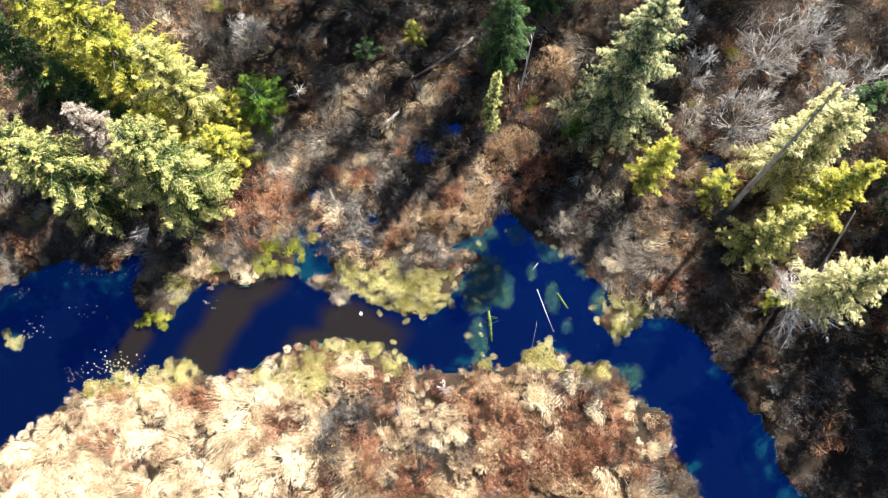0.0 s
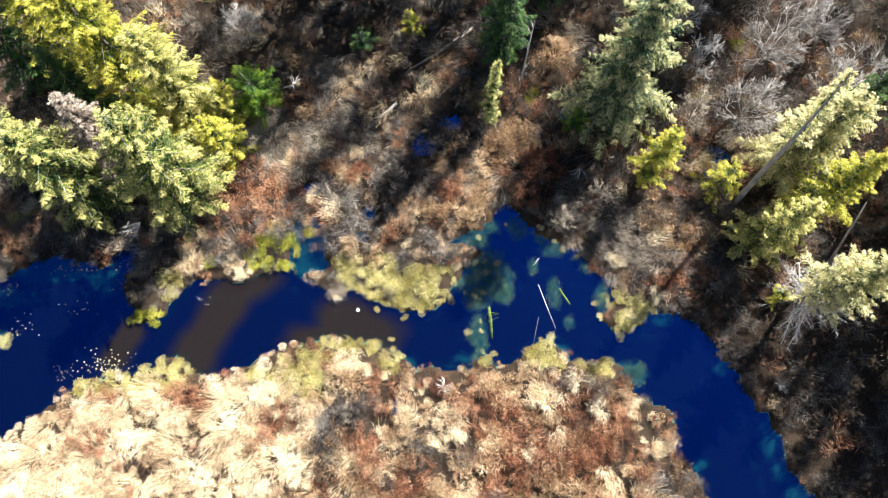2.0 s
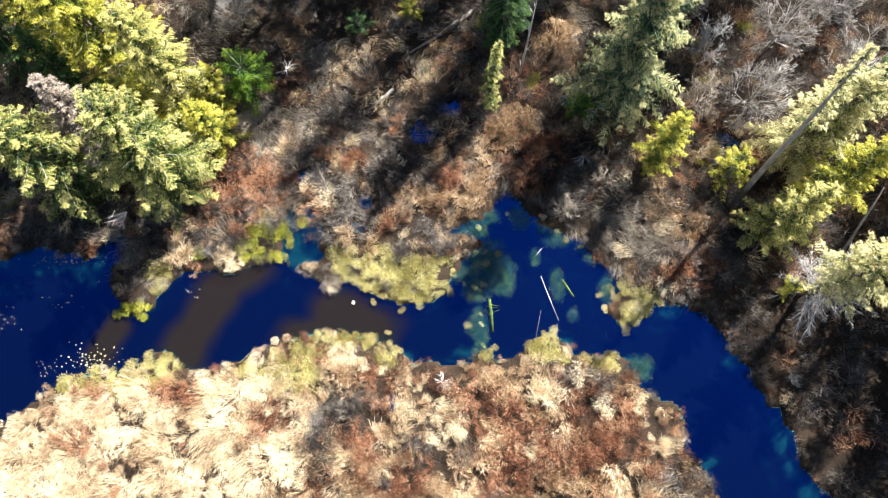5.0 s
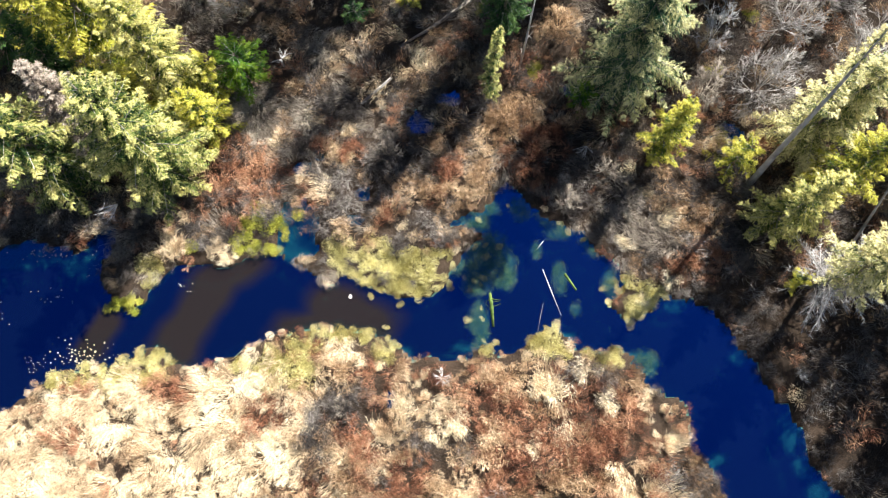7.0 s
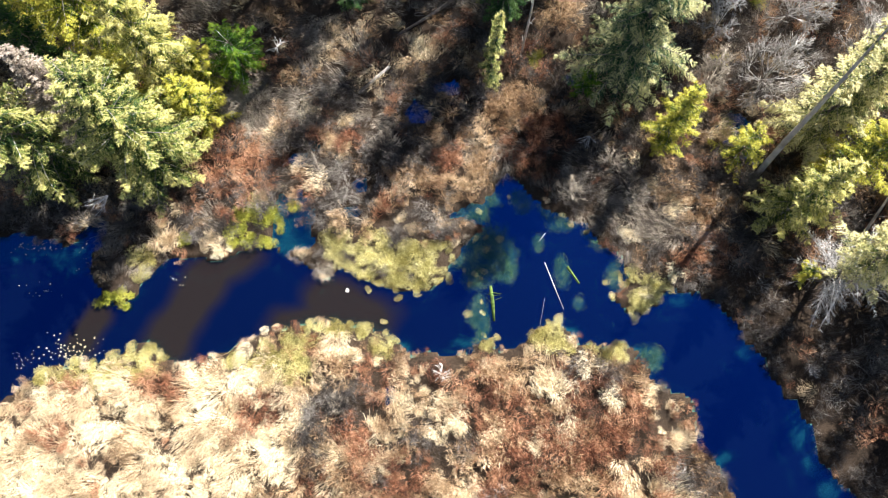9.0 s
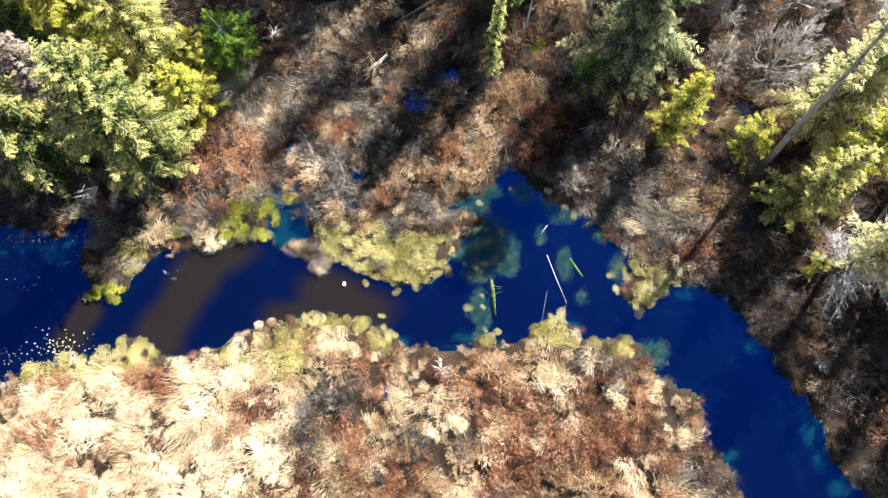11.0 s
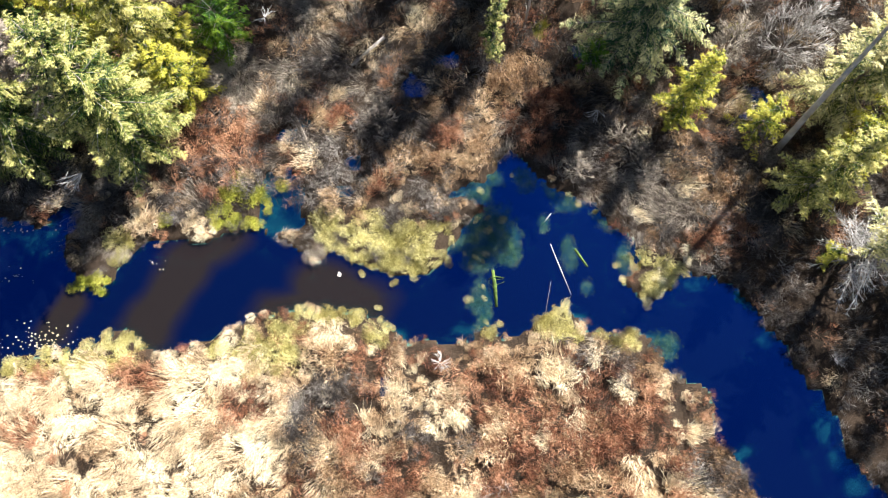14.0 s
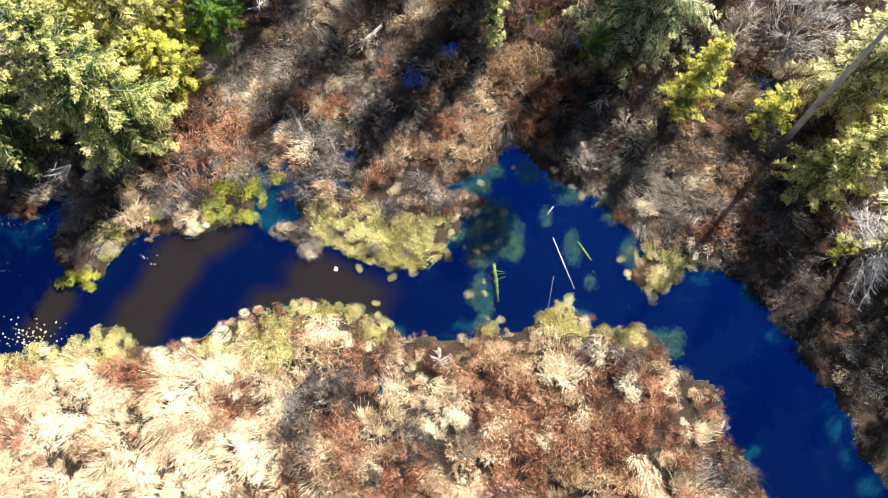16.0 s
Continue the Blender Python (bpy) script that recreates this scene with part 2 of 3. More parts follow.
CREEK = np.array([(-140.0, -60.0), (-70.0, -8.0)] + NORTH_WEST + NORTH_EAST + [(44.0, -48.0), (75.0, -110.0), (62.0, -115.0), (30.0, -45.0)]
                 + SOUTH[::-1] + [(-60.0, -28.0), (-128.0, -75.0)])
# pools in the swamp and beds of weed in the creek: x, y, half width, half depth
POOLS = [(-0.8, 13.2, 1.3, 1.7), (29.2, 10.0, 1.9, 2.0), (14.2, 16.3, 0.7, 0.9), (-4.2, -13.2, 0.7, 0.9), (-31.0, 2.6, 1.6, 1.8)]
SHALLOW_POOLS = [(-12.4, 9.1, 1.2, 1.0), (-10.7, 10.3, 0.9, 0.7), (2.1, 15.9, 1.6, 1.1), (29.6, 7.9, 1.0, 1.1), (-12.6, 3.5, 2.2, 2.8), (-6.4, 6.2, 1.1, 0.8), (-12.6, 1.6, 2.3, 1.6), (-7.3, 3.6, 0.9, 0.8)]
WEED_BEDS = [(4.4, -2.0, 2.4, 2.6), (5.3, -0.5, 3.2, 2.9), (4.4, 0.5, 2.0, 1.8), (6.2, -2.1, 1.7, 2.4), (3.7, -3.0, 1.4, 1.8), (3.8, -6.7, 1.2, 2.7), (4.0, 2.6, 2.5, 1.3), (5.1, 4.2, 2.0, 1.3), (8.4, 4.0, 1.5, 1.6), (10.8, 3.1, 1.5, 1.2), (12.0, 1.7, 2.2, 1.2), (9.5, -0.2, 0.7, 1.3), (11.5, -2.9, 0.9, 2.1), (14.8, 0.0, 1.5, 1.6), (16.1, -3.6, 1.0, 2.0), (12.6, -5.9, 0.8, 0.8), (18.0, -10.9, 2.1, 1.6), (1.8, -0.9, 1.5, 1.8)]
WEED_FRINGES = [(-12.0, 1.8, 2.0, 2.9), (-11.9, -0.2, 2.2, 1.3), (-10.8, 5.0, 1.5, 1.1), (26.7, -10.8, 1.5, 1.2), (29.8, -17.4, 1.2, 2.3), (30.4, -20.3, 1.2, 1.3), (31.5, -22.2, 1.6, 1.3), (23.4, -19.2, 1.4, 0.8), (10.3, -8.0, 1.3, 1.1), (-3.1, -9.0, 1.4, 1.0), (-32.3, -0.0, 1.5, 2.1), (-33.8, 0.3, 1.5, 1.8), (-42.0, -1.0, 3.0, 1.6), (-38.0, 1.6, 6.0, 2.0), (-42.5, -5.0, 1.2, 1.6), (21.8, -5.8, 1.6, 1.2), (2.4, -8.8, 1.9, 0.7), (11.9, -8.5, 1.2, 0.9)]
WEEDS = WEED_BEDS + WEED_FRINGES

# brown bands painted on the murky water where sun falls between tree shadows
SUNLIT_BANDS = [(-17.8, 0.0, -19.8, -1.2, 2.0), (-19.8, -1.2, -23.6, -7.8, 2.1), (-9.8, -4.5, -6.0, -6.1, 2.2), (-13.0, -6.9, -7.9, -5.6, 1.8), (-29.8, -5.1, -31.2, -7.4, 1.3)]


def sunlit_band(x, y):
    """Brown of the murky water, 0 to 1, painted in bands where sun falls between tree shadows."""
    v = np.zeros(x.shape)
    for ax, ay, bx, by, r in SUNLIT_BANDS:
        dx, dy = bx - ax, by - ay
        t = np.clip(((x - ax) * dx + (y - ay) * dy) / (dx * dx + dy * dy), 0, 1)
        v = np.maximum(v, 1.5 - np.hypot(x - ax - t * dx, y - ay - t * dy) / r * (1 + 0.2 * wavy(x, y, 0.9)))
    return np.clip(v * 1.15, 0, 1) ** 1.3


def wavy(x, y, scale, seed=0.0):
    """Smooth wandering values from about -1 to 1."""
    s = scale
    return (np.sin(x * s + 1.3 * np.sin(y * s * 0.7 + seed)) + np.sin(y * s * 1.13 + 1.7 * np.sin(x * s * 0.61 + seed * 2.1)) + np.sin((x + y) * s * 1.9 + seed) * 0.5) / 2.5


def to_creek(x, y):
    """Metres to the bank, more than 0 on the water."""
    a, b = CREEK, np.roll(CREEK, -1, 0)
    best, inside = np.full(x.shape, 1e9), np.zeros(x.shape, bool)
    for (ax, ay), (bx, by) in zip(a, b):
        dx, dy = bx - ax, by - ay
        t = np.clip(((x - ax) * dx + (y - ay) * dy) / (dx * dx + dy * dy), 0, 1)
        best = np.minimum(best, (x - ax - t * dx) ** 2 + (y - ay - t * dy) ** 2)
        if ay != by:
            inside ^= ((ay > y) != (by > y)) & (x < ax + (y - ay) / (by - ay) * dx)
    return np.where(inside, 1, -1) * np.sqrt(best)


def blob(x, y, spots):
    """How far inside any of the ovals, 0 outside to 1 in the middle."""
    v = np.zeros(x.shape)
    for cx, cy, rx, ry in spots:
        v = np.maximum(v, 1 - np.hypot((x - cx) / rx, (y - cy) / ry))
    return v


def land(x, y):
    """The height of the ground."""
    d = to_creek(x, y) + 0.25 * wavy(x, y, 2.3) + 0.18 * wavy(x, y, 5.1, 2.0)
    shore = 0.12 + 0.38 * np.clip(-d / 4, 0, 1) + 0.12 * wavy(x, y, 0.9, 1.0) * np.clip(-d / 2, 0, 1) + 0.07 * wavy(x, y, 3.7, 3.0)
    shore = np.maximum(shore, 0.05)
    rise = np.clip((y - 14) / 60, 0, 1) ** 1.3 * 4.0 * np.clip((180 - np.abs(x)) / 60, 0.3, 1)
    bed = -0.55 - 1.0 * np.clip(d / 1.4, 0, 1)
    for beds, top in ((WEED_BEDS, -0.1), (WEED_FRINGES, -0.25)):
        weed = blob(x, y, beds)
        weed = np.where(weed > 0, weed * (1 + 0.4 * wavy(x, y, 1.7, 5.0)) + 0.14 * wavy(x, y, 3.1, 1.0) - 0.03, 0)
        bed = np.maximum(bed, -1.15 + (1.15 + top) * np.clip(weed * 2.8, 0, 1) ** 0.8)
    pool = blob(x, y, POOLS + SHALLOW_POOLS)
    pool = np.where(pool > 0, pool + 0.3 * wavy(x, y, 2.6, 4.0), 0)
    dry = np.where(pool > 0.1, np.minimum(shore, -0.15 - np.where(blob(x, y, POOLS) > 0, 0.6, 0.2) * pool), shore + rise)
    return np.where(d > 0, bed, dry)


# ---- ground and water ----
def axis(lo, hi, step, far):
    core = np.arange(lo, hi + step / 2, step)
    out = step * 1.35 ** np.arange(1, 60)
    out = np.cumsum(out)
    out = out[out < far]
    return np.concatenate([lo - out[::-1], core, hi + out])


def sheet(xs, ys, height):
    X, Y = np.meshgrid(xs, ys)
    Z = height(X, Y)
    v = np.stack([X, Y, Z], -1).reshape(-1, 3)
    n, m = len(xs), len(ys)
    i = (np.arange(m - 1)[:, None] * n + np.arange(n - 1)[None]).ravel()
    f = np.concatenate([np.stack([i, i + 1, i + n + 1], 1), np.stack([i, i + n + 1, i + n], 1)])
    return v, f


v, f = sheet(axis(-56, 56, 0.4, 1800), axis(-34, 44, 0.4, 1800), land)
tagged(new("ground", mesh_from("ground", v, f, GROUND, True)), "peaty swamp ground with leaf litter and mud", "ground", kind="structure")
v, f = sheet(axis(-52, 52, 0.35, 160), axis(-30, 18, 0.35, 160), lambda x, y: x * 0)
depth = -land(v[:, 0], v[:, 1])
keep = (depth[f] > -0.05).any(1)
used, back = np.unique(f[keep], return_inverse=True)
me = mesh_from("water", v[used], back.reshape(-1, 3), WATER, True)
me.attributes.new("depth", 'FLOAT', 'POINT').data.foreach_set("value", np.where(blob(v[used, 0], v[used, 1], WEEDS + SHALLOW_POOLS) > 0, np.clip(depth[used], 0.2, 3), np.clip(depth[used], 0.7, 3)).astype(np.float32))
me.attributes.new("sunlit", 'FLOAT', 'POINT').data.foreach_set("value", sunlit_band(v[used, 0], v[used, 1]).astype(np.float32))
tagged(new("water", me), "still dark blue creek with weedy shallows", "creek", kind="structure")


# ---- trees ----
def conifer(x, y, height, radius, mat, label, seed, bare_from=0.0, bare_to=0.0, start=0.12, density=1.0, droop=0.35, lean=(0, 0), dead_low=0.0, width=0.06, fine=True, shape=0.85):
    """A spruce or fir: trunk, whorls of limbs, and sprays of needles along every limb. bare_from, bare_to: a side, in degrees, with hardly any limbs."""
    r = np.random.default_rng(seed)
    z0 = float(land(np.array([x]), np.array([y]))[0]) - 0.1
    tree = new("conifer")
    tree.matrix_world = pose(x, y, max(z0, -0.3))
    tagged(tree, label, "tree", "conifers along the creek")
    steps = np.linspace(0, 1, 9)
    sway = np.array([[lean[0] * t + 0.12 * math.sin(5 * t + seed), lean[1] * t + 0.12 * math.cos(4 * t + seed), height * t] for t in steps])
    v, f = tube(sway, 0.013 * height * (1 - steps) ** 0.8 + 0.02, 8)
    under(new("trunk", mesh_from("trunk", v, f, BARE if bare_to else BARK, True)), tree)
    boughs, z, turn = [], start * height, r.random() * 6
    gap = 0.60 if fine else 0.85
    while z < height - 0.3:
        t = z / height
        q = (t - start) / (1 - start)
        n, ring = 5, r.uniform(0.78, 1.12)
        for k in range(n):
            az = turn + k * 2 * math.pi / n + r.normal() * 0.3
            deg = math.degrees(az) % 360
            if bare_from < deg < bare_to and r.random() < 0.9:
                continue
            out = radius * min(1, (1 - q) ** shape * (1.0 if q > 0.12 else 0.72 + 2.3 * q)) * ring * r.uniform(0.55, 1.22) + 0.15
            base = np.array([np.interp(t, steps, sway[:, 0]), np.interp(t, steps, sway[:, 1]), z + r.normal() * 0.12])
            boughs.append((base, az, out, q))
        turn += 2.4
        z += gap * r.uniform(0.7, 1.3) * (0.55 + 0.6 * (1 - t))
    pieces = [bough_mesh(*b, droop, r, width, density, fine, 0 < dead_low and b[3] < dead_low) for b in boughs]
    if fine:
        for (wood, green, q), (b0, _, b2, _) in zip(pieces, boughs):
            v, f = join([wood, green]) if green else wood
            me = mesh_from("bough", v, f, DRIFT if q < dead_low else BARE)
            # darkens needles towards the trunk, painting crown shade along with older growth
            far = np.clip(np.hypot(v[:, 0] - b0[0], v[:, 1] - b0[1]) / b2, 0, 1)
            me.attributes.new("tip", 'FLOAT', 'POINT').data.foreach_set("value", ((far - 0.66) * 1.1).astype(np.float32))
            if green:
                me.materials.append(mat)
                me.polygons.foreach_set("material_index", np.repeat([0, 1], [len(wood[1]), len(green[1])]).astype(np.int32))
            under(new("bough", me), tree)
    else:
        v, f = join([g for _, g, _ in pieces])
        under(new("crown", mesh_from("crown", v, f, mat)), tree)
    return tree


def bough_mesh(base, az, out, q, droop, r, width, density, fine, dead):
    """One limb and its feathery side sprays."""
    up = 0.5 * q - droop * (1 - q) + r.normal() * 0.08
    way = np.array([math.cos(az), math.sin(az), 0.0])
    side = np.array([-way[1], way[0], 0.0])
    s = np.linspace(0, 1, 5)[:, None]
    line = base + way * out * s + side * out * 0.12 * r.normal() * s ** 2 + np.array([[0, 0, 1.0]]) * out * (up * s + 0.16 * s * (1 - s) * 2 + 0.10 * s ** 3)
    thick = (0.013 + 0.009 * out) * (1.15 - s[:, 0])
    wood = tube(line, thick, 4)
    n = max(3, int(out * 0.88 / ((0.145 if fine else 0.45) / density)))
    u = np.clip(np.linspace(0.14, 1.0, n) + r.normal(0, 0.02, n), 0, 1)
    p = np.stack([np.interp(u, s[:, 0], line[:, i]) for i in range(3)], 1)
    if dead:
        u, p, n = np.concatenate([u[::2], u]), np.concatenate([p[::2], p]), n + len(u[::2])
        sg = r.choice([-1, 1], n)[:, None]
        e = p + (side * sg * r.uniform(0.3, 0.9, (n, 1)) + way * 0.8) * (0.25 + 0.25 * out * (1 - u[:, None])) + r.normal(0, 0.1, (n, 3))
        return join([wood, rods(p, e, 0.014, 0.006)]), None, q
    B, M, T, W, needles = [], [], [], [], []
    for sg in (-1, 1):
        l = (0.16 + 0.30 * out * np.sin(np.clip(u, 0, 1) * 2.6 + 0.35) ** 1.5 * 0.6) * r.uniform(0.5, 1.3, n) * (1 if fine else 1.6)
        d = sg * side * r.uniform(0.6, 1.0, (n, 1)) + way * r.uniform(0.35, 0.9, (n, 1)) + np.array([[0, 0, 1.0]]) * r.normal(-0.15, 0.22, (n, 1))
        e = p + d * l[:, None]
        e[:, 2] -= 0.3 * l ** 1.5
        B.append(p), M.append(p + d * l[:, None] * 0.5), T.append(e), W.append(np.full(n, width * (0.8 if fine else 3.4)) * r.uniform(0.7, 1.3, n))
        if fine:
            along = unit(e - p)
            across = unit(np.cross(along, [[0.0, 0, 1]]))
            for k in range(8):
                a = p + (e - p) * np.clip((k + 0.7) / 8.2 + r.normal(0, 0.05, (n, 1)), 0, 1)
                g = unit(along * 0.9 + across * (0.75 if k % 2 else -0.75) + r.normal(0, 0.28, (n, 3))) * r.uniform(0.11, 0.25, (n, 1)) * (1.15 - 0.05 * k)
                needles.append((a - g * 0.15, a + g))
    g = way * 0.22 + np.array([[0, 0, 1.0]]) * r.uniform(0.0, 0.16, (n, 1)) + r.normal(0, 0.06, (n, 3))
    B.append(p), M.append(p + g * 0.5), T.append(p + g), W.append(np.full(n, width))
    B, M, T, W = [np.concatenate(x) for x in (B, M, T, W)]
    flat = unit(np.cross(T - B, np.array([[0, 0, 1.0]]) + r.normal(0, 0.5, B.shape)))
    green = blades(B, M, T, W, flat)
    if needles:
        green = join([green, darts(np.concatenate([x for x, _ in needles]), np.concatenate([x for _, x in needles]), width * 1.05, 2.5)])
    return wood, green, q


def bare_tree(x, y, height, spread, label, seed, mat=None, limbs=12, crook=0.42, levels=5, name="bare_tree", category="tree"):
    """A leafless broadleaf tree: a short trunk, limbs that fan out over a dome, and forks that grow finer outwards."""
    r = np.random.default_rng(seed)
    z0 = float(land(np.array([x]), np.array([y]))[0]) - 0.1
    tree = new(name)
    tree.matrix_world = pose(x, y, max(z0, -0.3))
    tagged(tree, label, category, "bare trees and bushes")
    mat = mat or BARE
    rad = 0.011 * height
    fork = height * 0.25
    lean = r.normal(0, 0.15, 2)
    stem = np.array([[0, 0, 0], [lean[0], lean[1], fork * 0.5], [lean[0] * 1.5, lean[1] * 1.5, fork], [0, 0, height * 0.5]])
    v, f = tube(stem, [rad * 1.3, rad, rad * 0.9, rad * 0.45], 6)
    under(new("trunk", mesh_from("trunk", v, f, BARK, True)), tree)
    for k in range(limbs):
        az = 2.4 * k + r.normal() * 0.2
        polar = math.acos(1 - (k + 0.5) / limbs * 0.85)
        start = stem[2] + (stem[3] - stem[2]) * r.random() * (1 - polar / 1.6)
        way = np.array([[math.sin(polar) * math.cos(az), math.sin(polar) * math.sin(az), math.cos(polar)]])
        reach = r.uniform(0.8, 1.1) / math.sqrt((math.sin(polar) / spread) ** 2 + (math.cos(polar) / (height * 0.6)) ** 2)
        p, length, thick, pieces = start[None], reach / 2.5, rad * 0.55, []
        for level in range(levels):
            m = len(p) * (1 if level == 0 else 4 if level == 2 else 3)
            p, way = [np.repeat(q, m // len(q), 0) for q in (p, way)]
            way = unit(way + r.normal(0, 0.1 if level == 0 else crook, (m, 3)) + np.array([[0, 0, 0.12 if level < 3 else -0.05]]))
            e = p + way * length * r.uniform(0.6, 1.25, (m, 1))
            pieces.append(rods(p, e, max(thick, 0.02), max(thick * 0.6, 0.011)))
            p = p + (e - p) * r.choice([0.55, 0.8, 1.0, 1.0], (m, 1))
            length, thick = length * 0.72, thick * 0.6
        v, f = join(pieces)
        under(new("branch", mesh_from("branch", v, f, mat)), tree)
    return tree


FIR = "tall fir with grey-green needles and drooping limbs"
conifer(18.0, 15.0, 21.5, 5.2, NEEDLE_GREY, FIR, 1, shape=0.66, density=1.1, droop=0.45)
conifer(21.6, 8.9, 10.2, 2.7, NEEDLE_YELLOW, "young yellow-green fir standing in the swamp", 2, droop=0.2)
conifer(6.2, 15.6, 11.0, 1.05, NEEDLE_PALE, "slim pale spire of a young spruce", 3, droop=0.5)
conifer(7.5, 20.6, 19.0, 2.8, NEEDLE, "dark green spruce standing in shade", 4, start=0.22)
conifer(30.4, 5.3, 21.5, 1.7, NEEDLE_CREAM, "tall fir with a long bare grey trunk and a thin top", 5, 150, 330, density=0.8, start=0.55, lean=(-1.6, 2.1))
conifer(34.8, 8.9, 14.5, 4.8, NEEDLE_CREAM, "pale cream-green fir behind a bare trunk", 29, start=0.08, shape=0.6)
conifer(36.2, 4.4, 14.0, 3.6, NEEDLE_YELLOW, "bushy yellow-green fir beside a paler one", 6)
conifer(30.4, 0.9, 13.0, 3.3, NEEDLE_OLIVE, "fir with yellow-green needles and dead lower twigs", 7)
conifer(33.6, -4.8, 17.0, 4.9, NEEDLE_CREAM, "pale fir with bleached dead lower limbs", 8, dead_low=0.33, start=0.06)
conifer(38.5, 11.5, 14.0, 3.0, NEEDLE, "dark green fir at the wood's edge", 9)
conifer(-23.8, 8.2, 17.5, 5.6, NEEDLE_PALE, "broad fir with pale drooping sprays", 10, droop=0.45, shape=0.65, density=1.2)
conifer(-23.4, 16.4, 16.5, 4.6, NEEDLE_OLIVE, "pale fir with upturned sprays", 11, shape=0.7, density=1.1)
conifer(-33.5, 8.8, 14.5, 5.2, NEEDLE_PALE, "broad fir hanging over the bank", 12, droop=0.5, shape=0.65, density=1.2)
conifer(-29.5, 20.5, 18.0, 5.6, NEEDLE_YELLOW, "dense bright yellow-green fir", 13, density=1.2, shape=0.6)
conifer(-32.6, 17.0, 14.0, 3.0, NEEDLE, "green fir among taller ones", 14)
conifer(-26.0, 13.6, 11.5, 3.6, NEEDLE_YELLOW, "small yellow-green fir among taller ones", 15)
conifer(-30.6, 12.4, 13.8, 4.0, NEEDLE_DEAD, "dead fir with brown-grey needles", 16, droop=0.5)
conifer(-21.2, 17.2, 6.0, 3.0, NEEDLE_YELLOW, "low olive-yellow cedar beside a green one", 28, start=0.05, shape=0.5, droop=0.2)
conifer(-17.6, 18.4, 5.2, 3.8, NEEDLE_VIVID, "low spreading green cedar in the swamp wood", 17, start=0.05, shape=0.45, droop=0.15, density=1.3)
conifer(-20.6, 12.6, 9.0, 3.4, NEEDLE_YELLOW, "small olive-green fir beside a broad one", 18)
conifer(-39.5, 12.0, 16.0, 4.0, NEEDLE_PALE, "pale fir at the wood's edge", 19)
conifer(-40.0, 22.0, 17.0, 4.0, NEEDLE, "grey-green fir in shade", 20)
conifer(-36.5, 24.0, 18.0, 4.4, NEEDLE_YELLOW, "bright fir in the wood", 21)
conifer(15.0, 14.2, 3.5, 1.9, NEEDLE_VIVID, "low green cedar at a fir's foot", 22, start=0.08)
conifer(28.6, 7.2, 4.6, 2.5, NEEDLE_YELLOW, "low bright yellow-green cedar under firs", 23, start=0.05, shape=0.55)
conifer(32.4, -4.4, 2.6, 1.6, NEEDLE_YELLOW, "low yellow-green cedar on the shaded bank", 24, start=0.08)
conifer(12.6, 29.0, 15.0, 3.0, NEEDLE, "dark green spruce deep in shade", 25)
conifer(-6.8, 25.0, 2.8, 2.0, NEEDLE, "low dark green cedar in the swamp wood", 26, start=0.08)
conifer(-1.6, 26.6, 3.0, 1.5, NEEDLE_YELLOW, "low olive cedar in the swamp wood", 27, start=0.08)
BARE_LABEL = "leafless grey tree with a wide fan of twigs"
bare_tree(34.3, 19.8, 11.0, 3.9, BARE_LABEL, 31, limbs=14)
bare_tree(27.5, 19.2, 8.5, 2.2, "bleached dead tree with crooked forked limbs", 32, DRIFT, 7, 0.6)
bare_tree(26.1, 14.0, 7.5, 2.5, "leafless pinkish bush at a pool", 33, SEDGE)
bare_tree(31.0, 13.8, 8.5, 3.7, BARE_LABEL, 34, limbs=14)
bare_tree(40.8, 15.3, 11.0, 3.6, BARE_LABEL, 35, limbs=14)
bare_tree(40.6, 22.6, 8.0, 3.2, BARE_LABEL, 36)
bare_tree(26.5, 25.1, 7.5, 2.8, BARE_LABEL, 37)
bare_tree(13.0, 21.5, 5.5, 2.4, "leafless tan bush in a strip of sun", 38, TAN)
bare_tree(-19.5, 26.5, 5.0, 3.4, BARE_LABEL, 39)
bare_tree(13.0, 4.4, 2.4, 2.2, "leafless grey bush with spreading limbs on the bank", 40, SEDGE, levels=4)
bare_tree(18.6, 3.6, 2.6, 2.4, "leafless grey bush with spreading limbs on the bank", 41, SEDGE, levels=4)
bare_tree(16.6, 6.8, 3.0, 2.2, "leafless grey bush with spreading limbs in shade", 42, SEDGE, levels=4)
bare_tree(-3.8, 9.4, 2.6, 2.2, "leafless grey bush in the swamp", 43, SEDGE, levels=4)
bare_tree(-8.6, -13.6, 1.9, 1.7, "leafless grey bush among dead grass", 44, SEDGE, levels=4)
# unseen firs added north-east and east, sized and spaced to throw shade on the swamp
SHADE_FIR = "tall dark fir out of view, added to shade the swamp"
for i, (x, y, h) in enumerate([(-42, 38, 20), (-15, 37, 23), (-8, 37, 27), (-3, 38, 29), (1.5, 37, 31), (10.3, 37.5, 33), (19.3, 37, 33), (22, 41, 34), (32, 37, 33), (37.3, 38, 39), (41.5, 37.5, 32), (49, 32, 17),
                               (54, 25, 22), (58, 14, 23), (52, 7, 25), (49, 12, 20), (49, 1, 25), (54, 2, 26), (50, -4, 25), (55, -5, 26), (49, -9, 24), (54, -11, 26), (51, -15, 25),
                               (57, -17, 26), (59, -1, 26), (60, -10, 26), (62, 8, 26), (53, -20, 24), (46, -9, 19), (47, 4.5, 26)]):
    conifer(x, y, h, h * (0.16 if y > 30 else 0.2), NEEDLE, SHADE_FIR, 100 + i, fine=False, density=1.25, shape=0.65, start=0.16 if y > 30 else 0.12)


